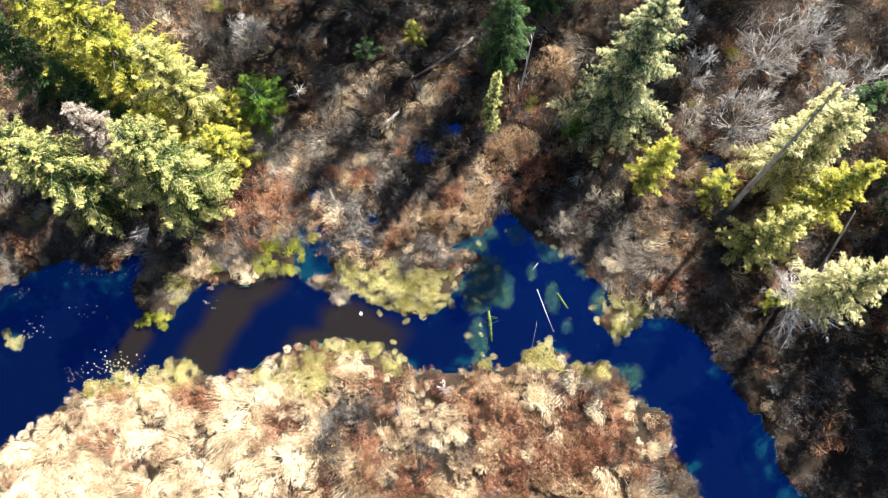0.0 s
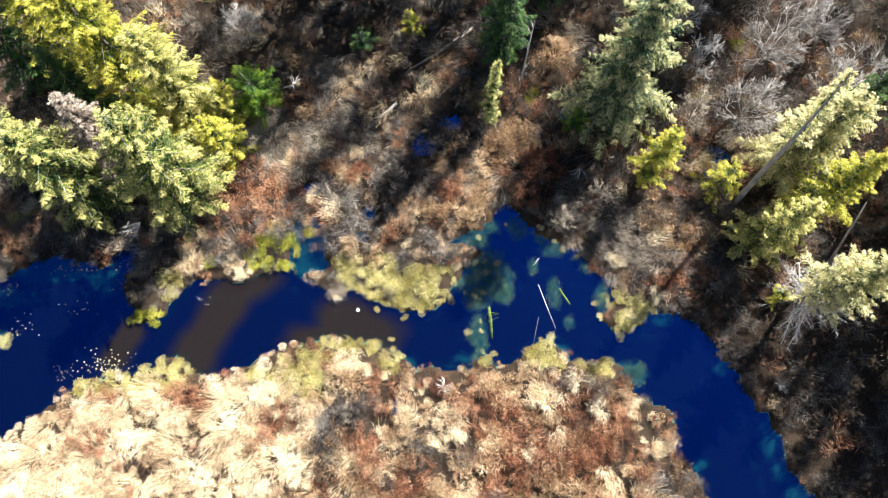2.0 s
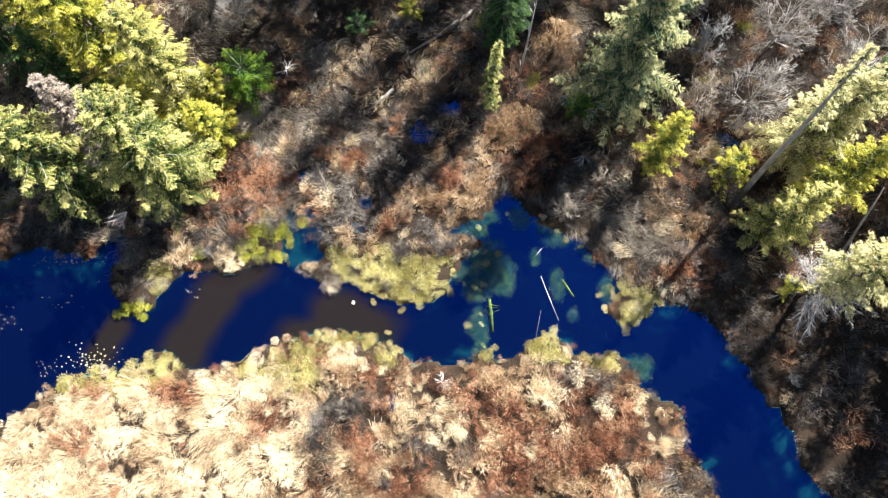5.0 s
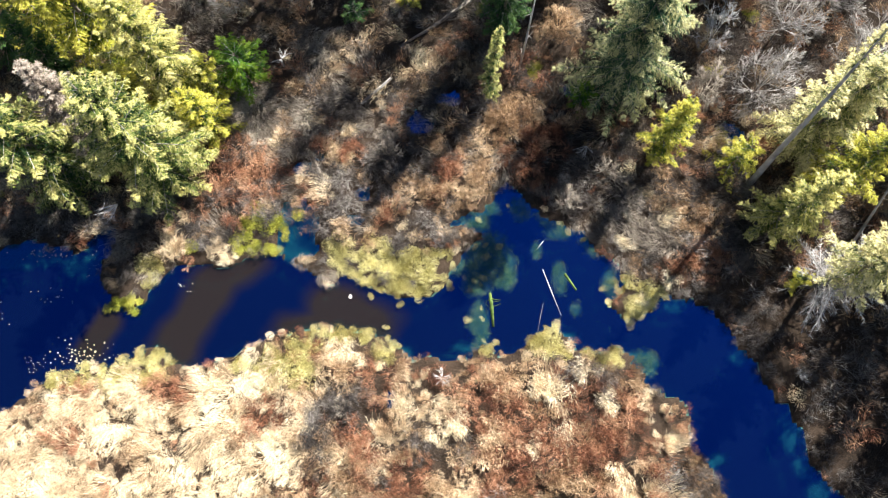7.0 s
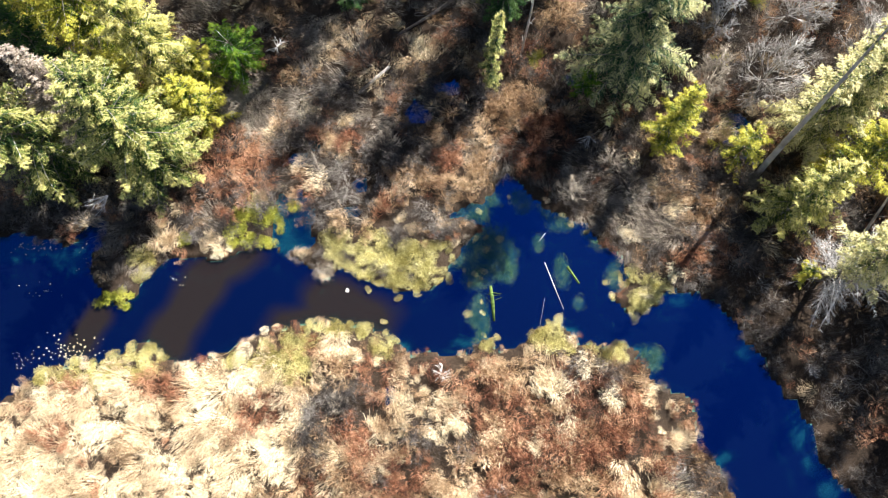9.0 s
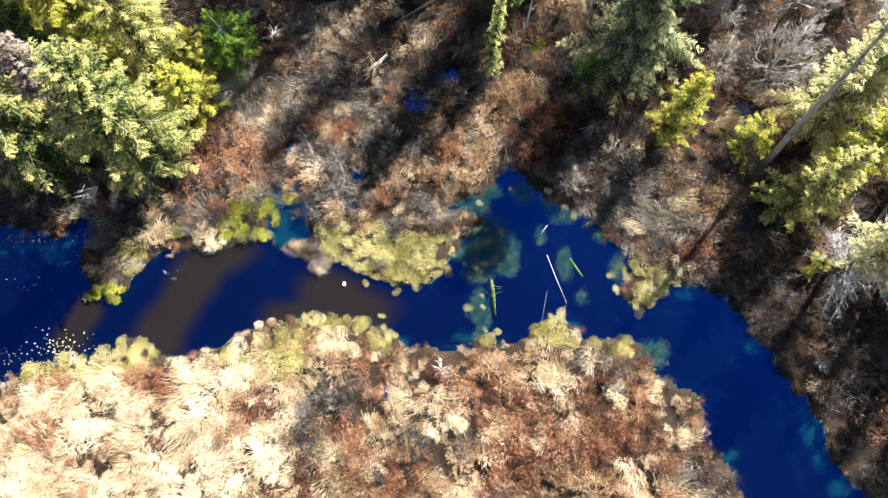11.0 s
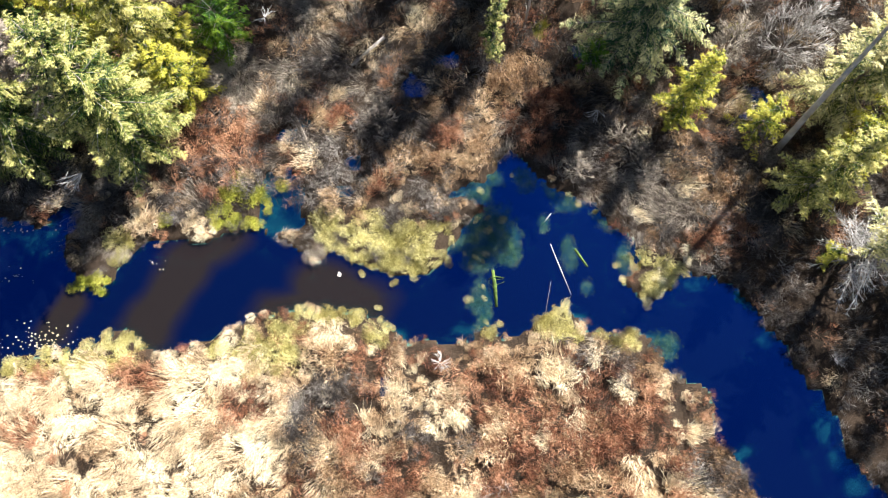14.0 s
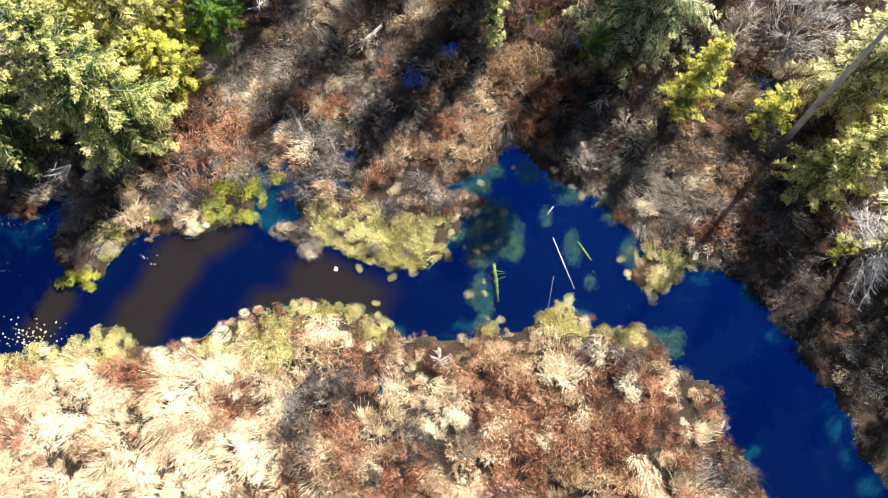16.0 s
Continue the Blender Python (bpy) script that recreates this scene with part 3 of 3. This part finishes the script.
# ---- undergrowth ----
def fuzz(n, radius, height, length, width, seed, comb=0.0, wild=0.6, lumps=5, apart=0.6):
    """A bush seen as fine twigs: lumps of short shoots over one dome, all rooted at its foot by a few stems. comb: how far the shoots lie over to one side."""
    r = np.random.default_rng(seed)
    az, q = r.uniform(0, 2 * math.pi, lumps), r.random(lumps) ** 0.5 * apart
    centre = np.stack([np.cos(az) * q * radius, np.sin(az) * q * radius, height * 0.35 * r.uniform(0.5, 1.2, lumps)], 1)
    size = r.uniform(0.3, 0.55, lumps)
    k = r.integers(0, lumps, n)
    d = r.normal(0, 1, (n, 3))
    d[:, 2] = np.abs(d[:, 2]) * 0.9 + 0.1
    d = unit(d)
    p = centre[k] + d * size[k][:, None] * np.array([[radius, radius, height * 0.75]]) * r.random((n, 1)) ** 0.35
    flop = r.uniform(0, 2 * math.pi)
    lie = np.array([math.cos(flop), math.sin(flop), 0.1]) * comb
    way = unit(d + lie + r.normal(0, wild, (n, 3)) + np.array([[0, 0, 0.25]])) * length * r.uniform(0.5, 1.3, (n, 1))
    bent = n // 7
    a, b = p[:bent], p[:bent] + way[:bent] * 1.5
    m = a + way[:bent] * 0.8 + r.normal(0, 0.05, (bent, 3))
    foot = centre * np.array([[0.25, 0.25, 0]])
    return join([blades(a, m, b, width * 0.8), darts(p[bent:] - way[bent:] * 0.3, p[bent:] + way[bent:] * 0.7, width * r.uniform(0.7, 1.4, n - bent)), rods(foot, centre, 0.02, 0.012), darts(foot[k[:20]], p[:20], 0.02)])


def cushion(n, radius, height, width, seed):
    """Short leafy shoots in a low cushion."""
    r = np.random.default_rng(seed)
    az, q = r.uniform(0, 2 * math.pi, n), r.random(n) ** 0.55
    p = np.stack([np.cos(az) * q * radius, np.sin(az) * q * radius, height * (1 - q ** 2) * r.uniform(0.5, 1.0, n)], 1)
    d = r.normal(0, 1, (n, 3)) + np.array([[0, 0, 0.7]])
    d = unit(d) * r.uniform(0.08, 0.2, (n, 1))
    return darts(p - d * 0.5, p + d, width * r.uniform(0.8, 1.8, n))


def tuft(n, radius, height, length, width, seed, comb=0.8):
    """Dead grass: long blades from one root that arch outwards and mostly lie over to one side."""
    r = np.random.default_rng(seed)
    az = r.uniform(0, 2 * math.pi, n)
    out = np.stack([np.cos(az), np.sin(az), 0 * az], 1)
    base = out * radius * 0.55 * r.random((n, 1)) ** 0.5
    way = unit(out * r.uniform(0.3, 1.0, (n, 1)) + np.array([[comb, 0, 0]]) + r.normal(0, 0.25, (n, 3)) * np.array([[1, 1, 0]]))
    l = length * r.uniform(0.55, 1.3, (n, 1))
    rise = height * r.uniform(0.45, 1.1, (n, 1))
    up = np.array([[0, 0, 1.0]])
    return blades(base, base + way * l * 0.45 + up * rise, base + way * l + up * rise * r.uniform(0.2, 0.8, (n, 1)) + r.normal(0, 0.06, (n, 3)), width * r.uniform(0.7, 1.4, n))


KINDS = {
    "grass_tussock": (STRAW, [tuft(270, 1.5, 0.4, 0.62, 0.020, s, 0.9) for s in range(6)] + [fuzz(430, 1.05, 0.9, 0.36, 0.024, 10 + s, comb=1.2, wild=0.45) for s in range(6)], "tussock of bleached straw-coloured dead grass", "grass"),
    "tan_shrub": (TAN, [fuzz(400, 1.1, 1.5, 0.32, 0.024, 20 + s, comb=0.6, lumps=6, apart=0.85) for s in range(8)], "leafless shrub with tan twigs", "shrub"),
    "rust_shrub": (RUST, [fuzz(400, 1.1, 1.5, 0.32, 0.024, 40 + s, comb=0.6, lumps=6, apart=0.85) for s in range(8)], "leafless shrub with rust-red twigs", "shrub"),
    "grey_shrub": (GREY, [fuzz(290, 1.15, 1.5, 0.5, 0.024, 60 + s, comb=0.5, wild=0.8, lumps=7, apart=0.9) for s in range(8)], "leafless shrub with grey-brown twigs", "shrub"),
    "marsh_plant": (MARSH, [fuzz(480, 1.5, 0.5, 0.19, 0.038, 80 + s, wild=0.8, lumps=2, apart=0.4) for s in range(8)], "low cushion of olive-yellow marsh plants", "marsh plant"),
    "bog_plant": (BOG, [fuzz(480, 1.5, 0.5, 0.19, 0.038, 95 + s, wild=0.8, lumps=2, apart=0.4) for s in range(5)], "bright yellow-green cushion of bog plants", "bog plant"),
    "sedge_mat": (SEDGE, [tuft(240, 1.8, 0.45, 0.9, 0.020, 110 + s, comb=1.2) for s in range(6)], "mat of flattened grey-tan sedge", "sedge"),
}
NAMES = list(KINDS)
# patches where one kind prevails: x, y, half width, half depth
PATCHES = {
    "bog_plant": [(-16.0, 2.5, 3.0, 2.0), (-13.7, 4.4, 1.3, 1.7), (-27.9, -3.2, 1.4, 0.8), (-17.3, 1.5, 2.1, 0.9)],
    "marsh_plant": [(-3.9, -1.8, 4.8, 2.2), (-0.1, -2.2, 2.0, 2.2), (17.7, -5.2, 2.3, 1.6), (-26.6, -1.0, 1.0, 1.9), (-8.5, -7.9, 4.7, 1.3), (-14.4, -9.6, 3.2, 1.3), (-5.3, -8.1, 1.7, 1.3), (-25.7, -9.1, 2.2, 1.6), (-31.9, -10.1, 3.2, 1.2),
                    (9.6, -8.7, 1.6, 1.4), (15.8, -10.1, 2.2, 1.0), (4.6, -8.5, 1.1, 1.0), (-8.5, 0.8, 2.1, 1.1)],
    "grass_tussock": [(-24.3, 1.6, 1.6, 1.2), (-19.6, 0.9, 1.6, 1.1), (-11.7, 5.8, 2.9, 0.7), (-8.5, 19.9, 1.5, 2.7), (0.5, 19.7, 1.2, 2.2), (0.2, -14.7, 2.0, 2.3), (9.4, -13.1, 1.4, 1.4), (19.0, -17.2, 1.4, 1.9), (-4.2, -17.1, 1.4, 2.7),
                      (-16.4, -8.5, 1.5, 0.9), (-9.0, -8.5, 1.7, 0.8), (-5.1, 22.6, 1.7, 1.6)],
    "tan_shrub": [(-1.9, 5.7, 2.4, 1.5), (2.4, 5.3, 2.4, 1.5), (7.9, 12.3, 3.3, 3.0), (3.9, 8.3, 2.1, 1.7), (12.9, 21.7, 1.7, 3.3), (23.8, 1.7, 2.5, 1.5), (-5.9, 2.3, 2.1, 1.2), (6.2, -10.5, 2.4, 1.5)],
    "rust_shrub": [(-18.1, 8.5, 3.5, 2.4), (-7.7, 11.0, 1.5, 1.1), (24.2, -2.3, 2.3, 1.7), (10.6, 8.9, 3.3, 2.7), (2.2, 8.1, 1.5, 1.0), (-23.8, -11.6, 2.4, 1.0), (-15.2, -14.1, 1.9, 1.1), (-31.4, -14.7, 2.0, 0.9), (4.0, -14.5, 2.4, 1.9), (15.0, -17.2, 2.9, 1.9),
                   (12.2, -13.9, 2.2, 1.7), (-0.6, -10.7, 2.1, 1.1), (5.6, -19.5, 2.3, 1.3), (-2.2, -19.4, 1.7, 1.3), (-4.6, -11.5, 2.2, 1.1), (10.4, -18.2, 1.9, 1.3)],
    "grey_shrub": [(-36.2, 4.0, 3.2, 1.4), (-3.6, 9.3, 2.7, 1.8), (13.1, 4.2, 2.4, 1.6), (19.2, 4.7, 2.4, 1.7), (-8.5, -13.7, 2.2, 1.7), (-10.4, -16.3, 1.2, 1.0), (21.6, -20.2, 2.4, 1.8), (25.4, 5.3, 2.6, 1.4), (-5.8, 5.7, 2.6, 1.4)],
    "sedge_mat": [(-16.7, 14.4, 4.1, 2.5), (-22.8, 24.5, 2.9, 4.2), (-18.5, 16.9, 2.8, 1.9), (20.1, 1.1, 2.3, 1.4), (15.5, 1.9, 2.1, 1.6), (-10.8, 22.9, 1.7, 2.7), (-15.0, 10.7, 1.6, 0.9), (-29.3, 2.9, 2.1, 1.1)],
}


def mixture(x, y):
    """Chances of each kind at a place, in the order of KINDS."""
    if y < -4 and x < 23.5 and not (x > 21 and y > -9):
        base = np.array([0.91, 0.06, 0.025, 0.005, 0.0, 0.0, 0.0]) if x < -12 + 3 * math.sin(y) else np.array([0.17, 0.54, 0.23, 0.06, 0.0, 0.0, 0.0])
    # shaded east bank: darker twigs chosen to deepen its shade
    elif x > 22 and y < 2:
        base = np.array([0.02, 0.07, 0.07, 0.84, 0.0, 0.0, 0.0])
    else:
        base = np.array([0.08, 0.17, 0.10, 0.50, 0.0, 0.01, 0.14])
    base = base * np.exp(1.3 * np.array([wavy(x, y, 0.8, 1.7 * k) for k in range(7)]))
    base = base / base.sum()
    for kind, ovals in PATCHES.items():
        near = min(math.hypot((x - cx) / rx, (y - cy) / ry) for cx, cy, rx, ry in ovals)
        if near < 1.15:
            one = np.zeros(7)
            one[NAMES.index(kind)] = 1
            share = 0.8 if kind == "marsh_plant" else 0.9 if near < 0.8 else 0.55
            base = (1 - share) * base + share * one
    return base / base.sum()


spots = {k: [] for k in NAMES}
step = 0.95
gx, gy = np.meshgrid(np.arange(-56, 56, step), np.arange(-26, 38, step))
gx, gy = (gx + rng.uniform(-0.5, 0.5, gx.shape) * step).ravel(), (gy + rng.uniform(-0.5, 0.5, gy.shape) * step).ravel()
gz, inland = land(gx, gy), -to_creek(gx, gy)
for x, y, z, back in zip(gx, gy, gz, inland):
    if -3.0 < back < 0.1 and -0.5 < z < 0.02 and rng.random() < 0.45 and blob(np.array([x]), np.array([y]), WEED_BEDS)[0] > 0.15:
        spots["marsh_plant"].append((x, y, 0.0, rng.uniform(0, 6.3), rng.uniform(0.25, 0.55)))
    # east bank thinned so dark ground shows and deepens its shade
    if (z < 0.02 and not (z > -0.6 and y > 1.0 and back > 0.3 and rng.random() < (0.12 if blob(np.array([x]), np.array([y]), SHALLOW_POOLS)[0] > 0 else 0.42))) or abs(x) > 43 + 0.2 * (y + 21) or (y > 20 and rng.random() < 0.4) or (x > 23 and y < -3 and back > 1.6 and rng.random() < 0.58) or rng.random() < (0.2 if y > 7 else 0.1 if y > -4 or x > -8 else 0.02):
        continue
    k = int(rng.choice(7, p=mixture(x, y)))
    turn = rng.uniform(0, 2 * math.pi)
    if k in (4, 5):
        for j in range(2):
            xx, yy = x + rng.normal() * 0.45 * j, y + rng.normal() * 0.45 * j
            spots[NAMES[k]].append((xx, yy, max(z, 0.0), turn + j, min(rng.uniform(0.7, 1.25), max(0.4, 0.45 + 0.45 * back))))
        continue
    if k in (0, 6):
        turn = 3.6 + 2.2 * wavy(x, y, 0.45, 2.0) + rng.normal() * 0.9
    spots[NAMES[k]].append((x, y, z, turn, min(rng.choice([0.5, 0.7, 0.9, 1.2, 1.5]) * rng.uniform(0.85, 1.15), max(0.42, 0.35 + 0.55 * back))))
for name in NAMES:
    mat, shapes, label, category = KINDS[name]
    meshes = [mesh_from(name, v, f, mat) for v, f in shapes]

    def pick(i, x, y):
        """Combed tufts fill the open meadow of straw, fluffier clumps the rest."""
        return 6 + i % 6 if name == "grass_tussock" and (x > -6 or y > -4) else i % len(shapes)

    order = sorted(spots[name], key=lambda s: (s[0] - 2) ** 2 + (s[1] + 6) ** 2)
    for i, (x, y, z, turn, size) in enumerate(order[:230]):
        ob = new(name, meshes[pick(i, x, y)])
        ob.matrix_world = pose(x, y, z - 0.04, 0, 0, math.degrees(turn)) @ Matrix.Diagonal((size, size, size, 1))
        tagged(ob, label, category, name.replace("_", " ") + "s on the banks")
    rest = order[230:]
    if rest:
        pieces = []
        for i, (x, y, z, turn, size) in enumerate(rest):
            v, f = shapes[pick(i, x, y)]
            if y > 14 or x > 29:
                f = f[rng.random(len(f)) < 0.62]
            c, s = math.cos(turn) * size, math.sin(turn) * size
            pieces.append((v @ np.array([[c, s, 0], [-s, c, 0], [0, 0, size]]) + np.array([x, y, z - 0.04]), f))
        v, f = join(pieces)
        tagged(new(name + "_thicket", mesh_from(name + "_thicket", v, f, mat)), "thicket: " + label + " all over the banks", category, kind="stuff")


# ---- logs, dead wood and floating leaves ----
def log(name, points, radii, mat, label, category="log", twigs=0, seed=0):
    """A trunk or stick through points, with stubs of broken twigs."""
    P = np.array(points, float)
    v, f = tube(P - P[0], radii, 8)
    if twigs:
        r = np.random.default_rng(seed)
        t = r.uniform(0.1, 0.95, twigs)
        a = np.stack([np.interp(t, np.linspace(0, 1, len(P)), P[:, i] - P[0, i]) for i in range(3)], 1)
        b = a + unit(r.normal(0, 1, (twigs, 3)) + np.array([[0, 0, 0.5]])) * r.uniform(0.3, 1.1, (twigs, 1))
        v, f = join([(v, f), rods(a, b, 0.03, 0.012)])
    ob = new(name, mesh_from(name, v, f, mat, True))
    ob.location = P[0]
    return tagged(ob, label, category)


log("floating_log", [(10.0, -2.0, 0.03), (10.6, -4.1, 0.05), (11.3, -6.35, 0.02)], [0.04, 0.055, 0.03], DRIFT, "bleached log floating in the creek")
log("sunken_log", [(12.0, -2.5, -0.02), (12.9, -4.1, 0.0)], [0.13, 0.09], MOSS, "short mossy log awash in the creek")
log("stick", [(9.7, 0.0, 0.03), (10.3, 0.7, 0.06)], [0.04, 0.03], DRIFT, "short bleached stick floating on water", "stick")
log("stick", [(9.75, -5.2, 0.03), (9.35, -6.6, 0.12), (9.0, -7.9, 0.2)], [0.008, 0.010, 0.014], BARE, "thin pale stick reaching from the bank into water", "stick")
log("mossy_log", [(5.0, -4.0, 0.02), (5.1, -5.4, 0.05), (5.1, -7.1, 0.0)], [0.13, 0.17, 0.11], MOSS, "mossy log lying across the weedy shallows", twigs=6, seed=3)
log("branch_in_water", [(4.6, -4.75, 0.04), (5.2, -4.6, 0.2), (5.9, -4.7, 0.05)], [0.03, 0.045, 0.02], MOSS, "mossy branch lying over a sunken log", "branch")
log("fallen_trunk", [(-11.6, 10.6, 0.9), (-11.0, 9.4, 0.95), (-10.2, 7.4, 0.75), (-10.0, 5.9, 0.6), (-9.7, 4.8, 0.45), (-9.2, 3.0, 0.3)], [0.15, 0.19, 0.15, 0.09, 0.07, 0.04], SEDGE, "pale broken trunk fallen across swamp pools", twigs=34, seed=5)
log("fallen_trunk", [(-6.5, 15.4, 0.7), (-3.4, 17.6, 1.5)], [0.12, 0.15], BARE, "grey trunk lying among the shrubs", twigs=5, seed=6)
log("fallen_trunk", [(-2.6, 21.6, 0.7), (1.2, 23.6, 1.2), (5.0, 26.0, 1.9)], [0.1, 0.16, 0.2], BARK, "dark fallen trunk in the swamp wood", twigs=8, seed=7)
log("dead_pole", [(38.1, -1.8, 0.1), (36.8, -0.3, 5.5), (35.4, 1.4, 11.3)], [0.14, 0.11, 0.05], BARE, "slim bare dead pole among the firs", "dead tree", twigs=8, seed=8)
# pole not seen itself, added so that a thin shadow streak has a caster
log("thin_pole", [(9.4, 18.6, 0.3), (9.5, 18.7, 6.0), (9.6, 18.9, 12.5)], [0.13, 0.1, 0.04], BARE, "slim bare dead pole added to cast a shadow streak", "dead tree", twigs=14, seed=18)


def dead_fan(x, y, z, spread, n, label, seed, lift=0.5, name="dead_branch", side=0.0, fan=3.1):
    """Bleached crooked branches fanning out of one root, within fan radians of one side."""
    r = np.random.default_rng(seed)
    az = side + r.uniform(-fan, fan, n)
    way = np.stack([np.cos(az), np.sin(az), r.uniform(0.1, lift, n)], 1)
    a = way * 0.05
    b = way * spread * r.uniform(0.4, 0.7, (n, 1))
    c = b + unit(way + r.normal(0, 0.6, (n, 3))) * spread * r.uniform(0.25, 0.5, (n, 1))
    d = b + unit(way + r.normal(0, 0.6, (n, 3))) * spread * r.uniform(0.2, 0.4, (n, 1))
    v, f = join([rods(a, b, 0.035, 0.024), rods(b, c, 0.024, 0.01), rods(b, d, 0.02, 0.01)])
    ob = new(name, mesh_from(name, v, f, DRIFT))
    ob.location = (x, y, z)
    return tagged(ob, label, "dead branch")


dead_fan(0.3, -11.4, 0.7, 0.9, 26, "bleached dead branch caught in shrubs", 1, 1.2)
dead_fan(-14.5, 20.8, 0.7, 1.3, 12, "white root plate of a fallen tree", 2, name="root_plate")
v, f = fuzz(150, 0.9, 1.0, 0.35, 0.03, 9, lumps=2, apart=0.3)
ghost = new("dead_shrub", mesh_from("dead_shrub", v, f, DRIFT))
ghost.location = (31.5, -12.7, 0.35)
tagged(ghost, "pale dead shrub on the shaded bank", "shrub")
dead_fan(-28.6, 5.4, 2.4, 2.2, 15, "pale dead limb under a fir", 4, 0.3, side=4.0, fan=0.6)
dead_fan(14.9, 9.4, 1.6, 1.6, 10, "grey dead limb under a fir", 6, 0.6, side=4.2, fan=0.9)
# a tuft of marsh plants standing in the creek
for k in range(5):
    v, f = KINDS["marsh_plant"][1][k]
    tuft = new("marsh_plant", mesh_from("marsh_plant", v, f, MARSH))
    tuft.matrix_world = pose(-42.4 + 0.5 * math.cos(k * 2.2), -5.0 + 0.8 * math.sin(k * 1.9), -0.06, 0, 0, 70 * k) @ Matrix.Diagonal((0.7, 0.7, 0.6, 1))
    tagged(tuft, "low tuft of olive marsh plants standing in water", "marsh plant")
# a waterlogged board
bm = bmesh.new()
bmesh.ops.create_cube(bm, size=1)
for p in bm.verts:
    p.co = Vector((p.co.x * (0.4 if p.co.y > 0 else 0.28), p.co.y * 0.3 + 0.06 * p.co.x, p.co.z * 0.05))
bmesh.ops.bevel(bm, geom=bm.edges[:], offset=0.012, segments=1, affect='EDGES')
me = bpy.data.meshes.new("board")
bm.to_mesh(me)
me.materials.append(BARE)
board = new("board", me)
board.matrix_world = pose(-7.75, -3.75, 0.02, 3, 2, 60)
tagged(board, "pale scrap of board floating in the creek", "board")


def pads(x, y, rx, ry, n, size, seed):
    """Floating withered lily leaves: notched discs a little cupped."""
    r = np.random.default_rng(seed)
    pieces = []
    for k in range(n):
        c = np.array([x + r.normal() * rx * 0.5, y + r.normal() * ry * 0.5, 0.012 + 0.02 * r.random()])
        if land(c[:1], c[1:2])[0] > -0.03:
            continue
        a = np.linspace(0.25, 2 * math.pi - 0.25, 8) + r.random() * 6
        rad = size * r.uniform(0.25, 0.75)
        rim = np.stack([np.cos(a) * rad, np.sin(a) * rad * r.uniform(0.7, 1), 0.03 * r.random(8)], 1) + c
        pieces.append((np.concatenate([[c], rim]), np.array([[0, j, j + 1] for j in range(1, 8)])))
    v, f = join(pieces)
    tagged(new("lily_pads", mesh_from("lily_pads", v, f, PAD)), "withered pale lily leaves floating on the creek", "lily pads", kind="stuff")


for k, (x, y, rx, ry, n, size) in enumerate([(-31.6, -7.8, 2.6, 1.3, 80, 0.13), (-35.0, -2.5, 1.8, 0.6, 16, 0.1), (-36.0, 1.6, 3.4, 0.7, 40, 0.1), (-40.5, -4.2, 1.0, 1.4, 22, 0.11),
                                             (-31.5, 0.2, 1.0, 1.6, 16, 0.09), (-36.2, -8.7, 1.2, 0.8, 22, 0.08), (-22.8, -2.2, 1.2, 0.7, 7, 0.08), (-42.0, -0.6, 1.6, 1.2, 30, 0.08)]):
    pads(x, y, rx, ry, n, size, 50 + k)
# green weed that breaks the surface over the weed beds
WEED_TOP = plant("water_weed", [(0.2, (0.02, 0.09, 0.06)), (0.5, (0.07, 0.2, 0.11)), (0.85, (0.26, 0.34, 0.13))], 0.6, 0.7, 0.5)
bed_share = np.array([rx * ry for _, _, rx, ry in WEED_BEDS])
bed_share = bed_share / bed_share.sum()
pieces = []
for k in range(2600):
    cx, cy, rx, ry = WEED_BEDS[int(rng.choice(len(WEED_BEDS), p=bed_share))]
    x, y = cx + rng.normal() * rx * 0.5, cy + rng.normal() * ry * 0.5
    z = float(land(np.array([x]), np.array([y]))[0])
    if not -0.6 < z < -0.03:
        continue
    v, f = cushion(20, 0.34, 0.02, 0.02, 200 + k % 12)
    pieces.append((v + np.array([x, y, 0.0]), f))
v, f = join(pieces)
tagged(new("water_weed", mesh_from("water_weed", v, f, WEED_TOP)), "green water weed reaching the surface in shallows", "water weed", kind="stuff")
